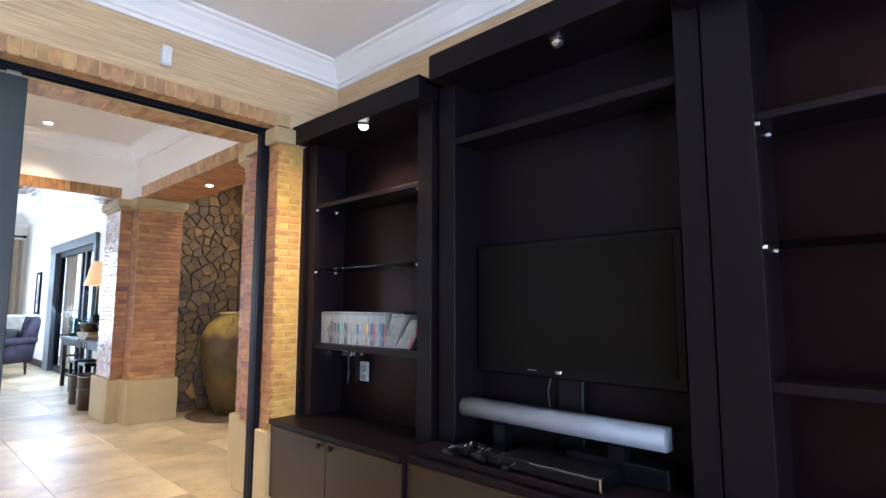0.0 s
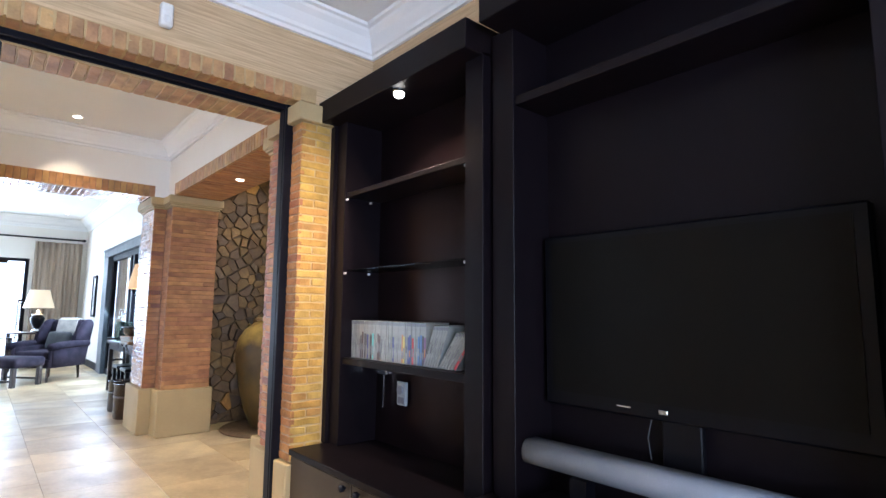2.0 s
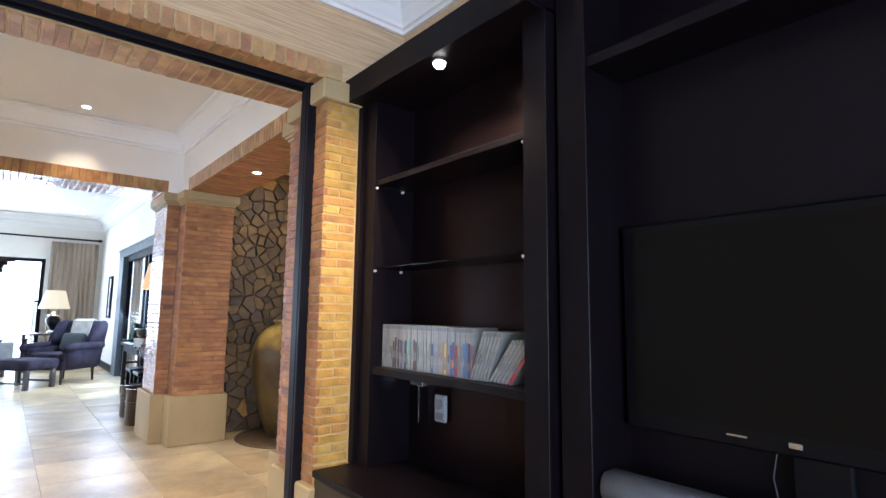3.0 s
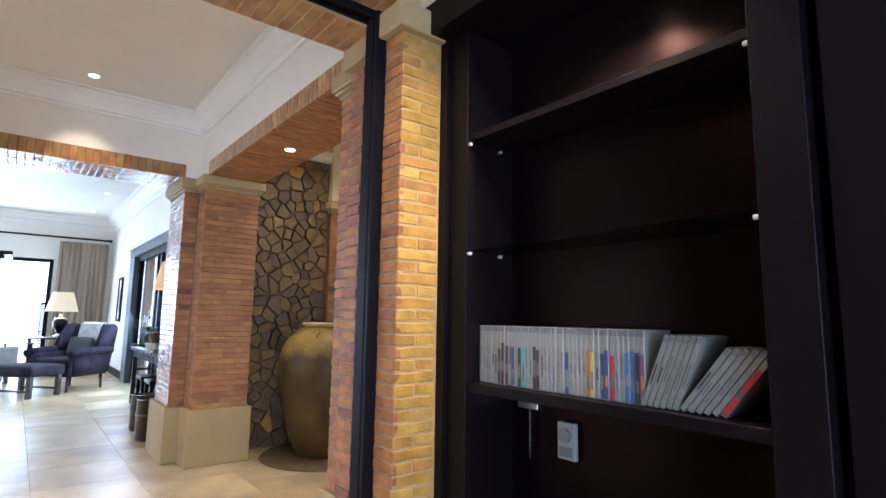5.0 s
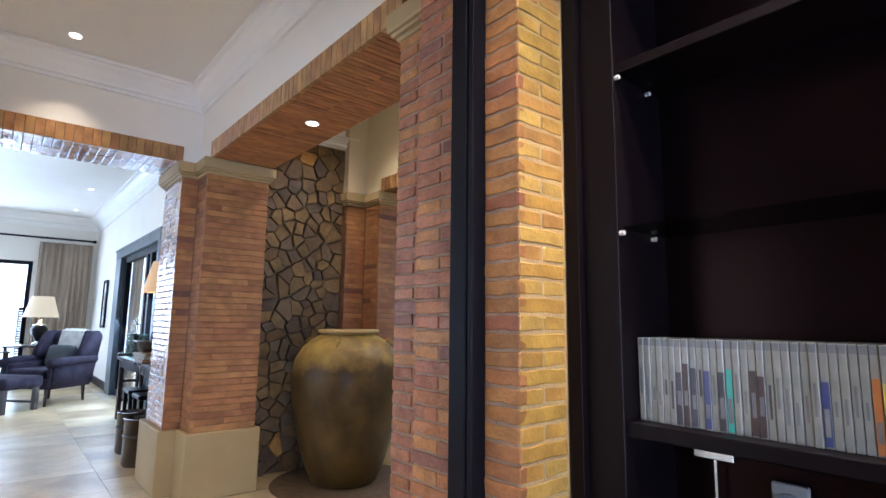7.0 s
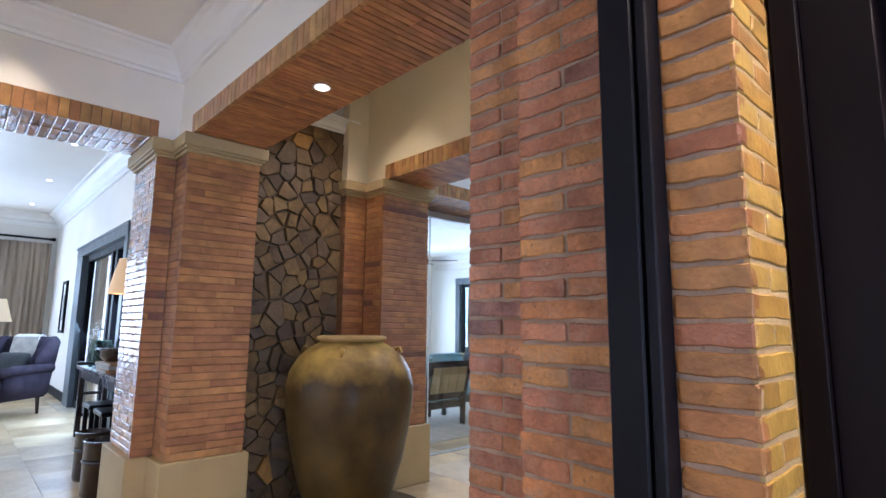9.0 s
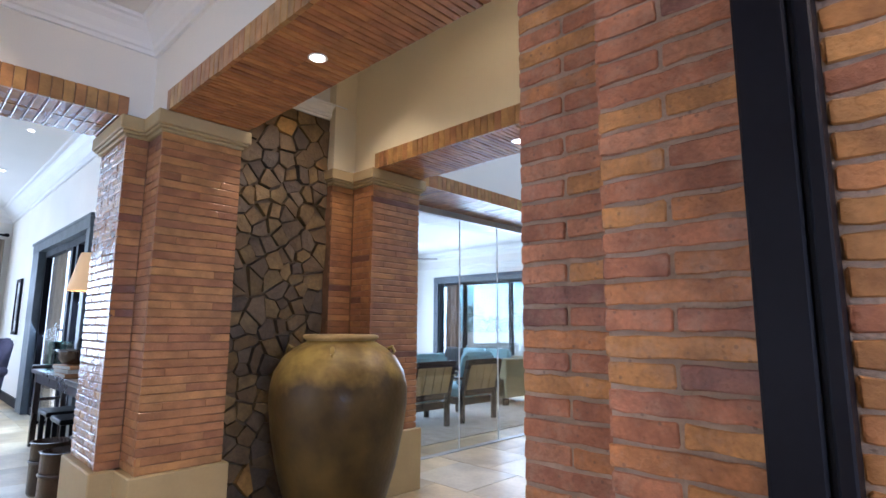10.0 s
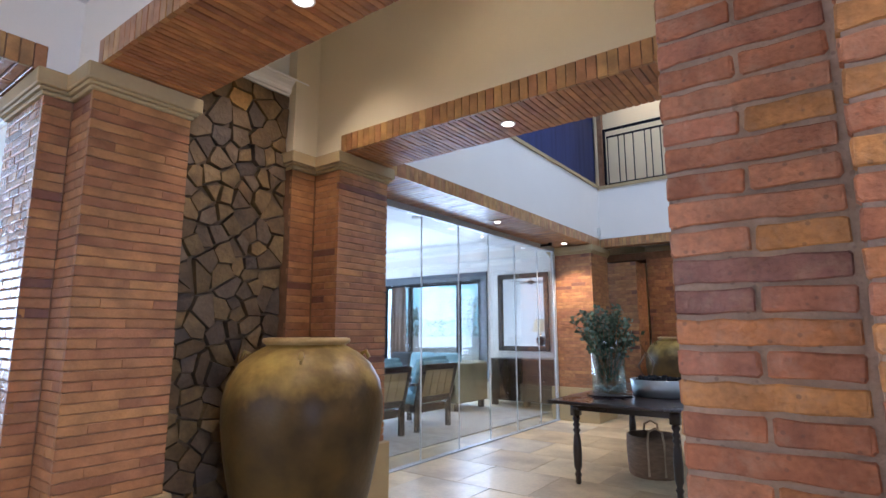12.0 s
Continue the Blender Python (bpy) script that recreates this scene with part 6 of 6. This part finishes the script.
# ---- tall hall: table, vase, bowl, basket ----
tb = thing("hall_table", "dark wooden table with turned legs on the limestone floor", "table", -4.06, 5.42, 0)
part("tabletop", boxes((-0.48, 0.48, -0.87, 0.87, 0.605, 0.63, 0.008)), "darkwood", tb)
part("apron", boxes((-0.36, 0.36, -0.65, -0.63, 0.54, 0.605), (-0.36, 0.36, 0.71, 0.73, 0.54, 0.605), (-0.38, -0.36, -0.6, 0.7, 0.54, 0.605), (0.36, 0.38, -0.6, 0.7, 0.54, 0.605)), "darkwood", tb)
for px in (-0.36, 0.36):
    for py in (-0.62, 0.72):
        bm = bmesh.new()
        bx(bm, px - 0.032, px + 0.032, py - 0.032, py + 0.032, 0.5, 0.605)
        lathe(bm, [(0.016, 0), (0.022, 0.015), (0.02, 0.05), (0.028, 0.07), (0.017, 0.09), (0.03, 0.13), (0.033, 0.25), (0.026, 0.34), (0.018, 0.37), (0.031, 0.39), (0.018, 0.41), (0.029, 0.43), (0.018, 0.45),
                   (0.03, 0.475), (0.02, 0.5)], px, py, 14)
        part("leg", bm, "darkwood", tb, "turned dark wooden leg", True)
tr = bmesh.new()
lathe(tr, [(0.17, 0), (0.18, 0.012), (0.16, 0.014)], seg=28)
single("tray", tr, "darkwood", "round dark tray under the glass vase", "tray", at=pose(-4.25, 5.08, 0.631))
vs = thing("vase", "tall clear glass cylinder vase full of leafy green stems", "vase", -4.25, 5.08, 0.646)
bm = bmesh.new()
lathe(bm, [(0.125, 0.0), (0.13, 0.01), (0.13, 0.42), (0.122, 0.42), (0.122, 0.02), (0.02, 0.018)], seg=32, close=False)
part("glass_body", bm, "vase_glass", vs, "", True)
pb = bmesh.new()
rp = random.Random(9)
for k in range(140):
    a, q = rp.uniform(0, 6.28), math.sqrt(rp.random()) * 0.108
    bmesh.ops.create_icosphere(pb, subdivisions=1, radius=rp.uniform(0.008, 0.014), matrix=Matrix.Translation((q * math.cos(a), q * math.sin(a), 0.03 + rp.uniform(0, 0.03))))
tagged(part("pebbles", pb, "steel", vs, "small clear glass pebbles"), kind="stuff")


def leafy(x, y, z):
    t = thing("cut_branches", "bunch of leafy grey-green eucalyptus branches standing in the glass vase", "plant", x, y, z)
    rng = random.Random(21)
    st, lf = bmesh.new(), bmesh.new()
    for s in range(46):
        a, lean = rng.uniform(0, 6.28), rng.uniform(0.03, 0.3)
        L = rng.uniform(0.4, 0.68)
        pts = []
        for k in range(8):
            f = k / 7
            pts.append(Vector((math.cos(a) * (lean * f ** 1.6 + 0.05 * (1 - f)), math.sin(a) * (lean * f ** 1.6 + 0.05 * (1 - f)), L * f - 0.06 * lean * f * f)))
        tube(st, pts, 0.0035, 5, 0.0015)
        for k in range(60):
            f = rng.uniform(0.12, 1.0)
            if f < 0.55 and rng.random() < 0.5:
                continue
            i = min(6, int(f * 7))
            p = pts[i].lerp(pts[i + 1], f * 7 - i)
            d = Vector((rng.uniform(-1, 1), rng.uniform(-1, 1), rng.uniform(-0.3, 0.9))).normalized()
            side = d.cross(Vector((rng.uniform(-1, 1), rng.uniform(-1, 1), rng.uniform(-1, 1)))).normalized()
            ll, ww = rng.uniform(0.028, 0.052), rng.uniform(0.011, 0.019)
            if f < 0.55:
                ll, ww = ll * 0.8, ww * 0.8
            v = [lf.verts.new(p), lf.verts.new(p + d * ll * 0.5 + side * ww), lf.verts.new(p + d * ll), lf.verts.new(p + d * ll * 0.5 - side * ww)]
            lf.faces.new(v)
    part("stems", st, "book_tan", t, "thin brown stems")
    me = bpy.data.meshes.new("leaves")
    lf.to_mesh(me)
    lf.free()
    me.materials.append(M["foliage"])
    ob = new("leaves", me)
    ob.parent = t
    tagged(ob, "small oval grey-green leaves", kind="stuff")


leafy(-4.25, 5.08, 0.68)
dw = bmesh.new()
tube(dw, [(0, 0, 0), (0.03, 0, 0.12), (-0.03, 0.02, 0.22), (0.04, 0, 0.32), (0.0, 0, 0.4)], 0.018, 8, 0.006)
tube(dw, [(0, 0, 0.05), (0.07, 0.02, 0.14), (0.1, 0, 0.25), (0.05, 0, 0.33)], 0.014, 8, 0.005)
single("driftwood", dw, "basket", "twisted brown driftwood ornament beside the steel bowl", "ornament", smooth=True, at=pose(-4.07, 5.35, 0.631))
bw = thing("steel_bowl", "low round brushed steel bowl filled with dark stones on the table", "bowl", -3.92, 5.28, 0.631)
bm = bmesh.new()
lathe(bm, [(0.18, 0), (0.2, 0.01), (0.215, 0.13), (0.208, 0.132), (0.19, 0.015), (0.02, 0.012)], seg=40, close=False)
part("body", bm, "bowl_steel", bw, "", True)
pb = bmesh.new()
for k in range(70):
    a, q = rp.uniform(0, 6.28), math.sqrt(rp.random()) * 0.18
    bmesh.ops.create_icosphere(pb, subdivisions=1, radius=rp.uniform(0.014, 0.024), matrix=Matrix.Translation((q * math.cos(a), q * math.sin(a), 0.115 + rp.uniform(0, 0.02))))
tagged(part("stones", pb, "black", bw, "dark polished stones"), kind="stuff")

bs = thing("basket", "soft round woven brown basket with pale rope handles under the table", "basket", -4.03, 5.42, 0, 20)
bm = bmesh.new()
lathe(bm, [(0.19, 0.0), (0.2, 0.02), (0.21, 0.2), (0.205, 0.31), (0.19, 0.31), (0.19, 0.04), (0.02, 0.03)], seg=36, close=False)
part("body", bm, "basket", bs, "", True)
for s in (-1, 1):
    bm = bmesh.new()
    tube(bm, [(-0.06, s * 0.21, 0.03), (-0.06, s * 0.214, 0.28), (-0.05, s * 0.205, 0.36), (0, s * 0.19, 0.39), (0.05, s * 0.205, 0.36), (0.06, s * 0.214, 0.28), (0.06, s * 0.21, 0.03)], 0.009, 8)
    part("handle", bm, "rope", bs, "pale rope handle")

# gallery rail
gr = thing("balustrade", "black iron balustrade with slim upright bars along the gallery", "railing", -5.2, 7.98, 3.14)
part("top_rail", boxes((0, 3.3, -0.02, 0.02, 0.82, 0.85, 0.003)), "frame", gr)
part("rail", boxes((0.05, 3.3, -0.012, 0.012, 0.72, 0.74), (0.05, 3.3, -0.012, 0.012, 0.03, 0.05)), "frame", gr)
for k in range(27):
    px = 0.06 + k * 0.12 + (0.035 if k % 3 == 1 else 0)
    part("bar", boxes((px - 0.006, px + 0.006, -0.006, 0.006, 0.04, 0.73)), "frame", gr)
part("post", boxes((0.0, 0.03, -0.015, 0.015, -0.05, 0.84)), "frame", gr)
setting("gallery_edge", boxes((-5.26, -1.5, 7.82, 8.12, 3.09, 3.13)), "stonecap", "thin stone edge of the gallery")
setting("wall_blind", boxes((-5.55, -1.6, 8.6, 8.64, 3.12, 5.1)), "cream", "cream blind behind the gallery rail")
sn2 = single("motion_sensor", boxes((-5.262, -5.225, 7.72, 7.78, 2.42, 2.53, 0.01, 2)), "plastic_white", "small white plastic motion sensor in the corner under the gallery", "sensor")

# back hall
bp = core("brick_pillar_5", [(-5.15, -4.72, 9.6, 10.1, 0, 2.3)], "mortar_hall", "brown brick pillar in the back hall")
bq = core("brick_pillar_6", [(-4.35, -3.9, 10.8, 11.3, 0, 2.4)], "mortar_hall", "brown brick pillar in the back hall")
core("brick_beam_7", [(-5.8, -1.5, 9.62, 10.08, 2.3, 2.42)], "mortar_hall", "brick beam across the back hall")
core("brick_pillar_7", [(-5.8, -5.15, 9.0, 9.5, 0, 2.2)], "mortar_hall", "brown brick wall end in the back hall")
jar(-4.6, 8.75, 0.002, 0.98, "big green-brown glazed clay storage jar in the back hall")

# ---- pieces, last ----
lay_all_bricks()
r8 = random.Random(8)
bricks(bp, (-5.15, 9.596, 0), (1, 0, 0), (0, 0, 1), 0.43, 2.3, "brick_hall", rng=r8, pitch=0.0575, full=0.22)
bricks(bq, (-4.35, 10.796, 0), (1, 0, 0), (0, 0, 1), 0.45, 2.4, "brick_hall", rng=r8, pitch=0.06, full=0.22)
bricks(bpy.data.objects["brick_pillar_7"], (-5.8, 8.996, 0), (1, 0, 0), (0, 0, 1), 0.65, 2.2, "brick_hall", rng=r8, pitch=0.055, full=0.32)
bricks(bpy.data.objects["brick_pillar_7"], (-5.146, 9.0, 0), (0, 1, 0), (0, 0, 1), 0.5, 2.2, "brick_hall", rng=r8, pitch=0.055, full=0.25)
rubble_wall(bpy.data.objects["wall_niche"], -5.533, 2.065, 2.855, 0.0, 2.672, 0.122, 4)
floor_tiles()
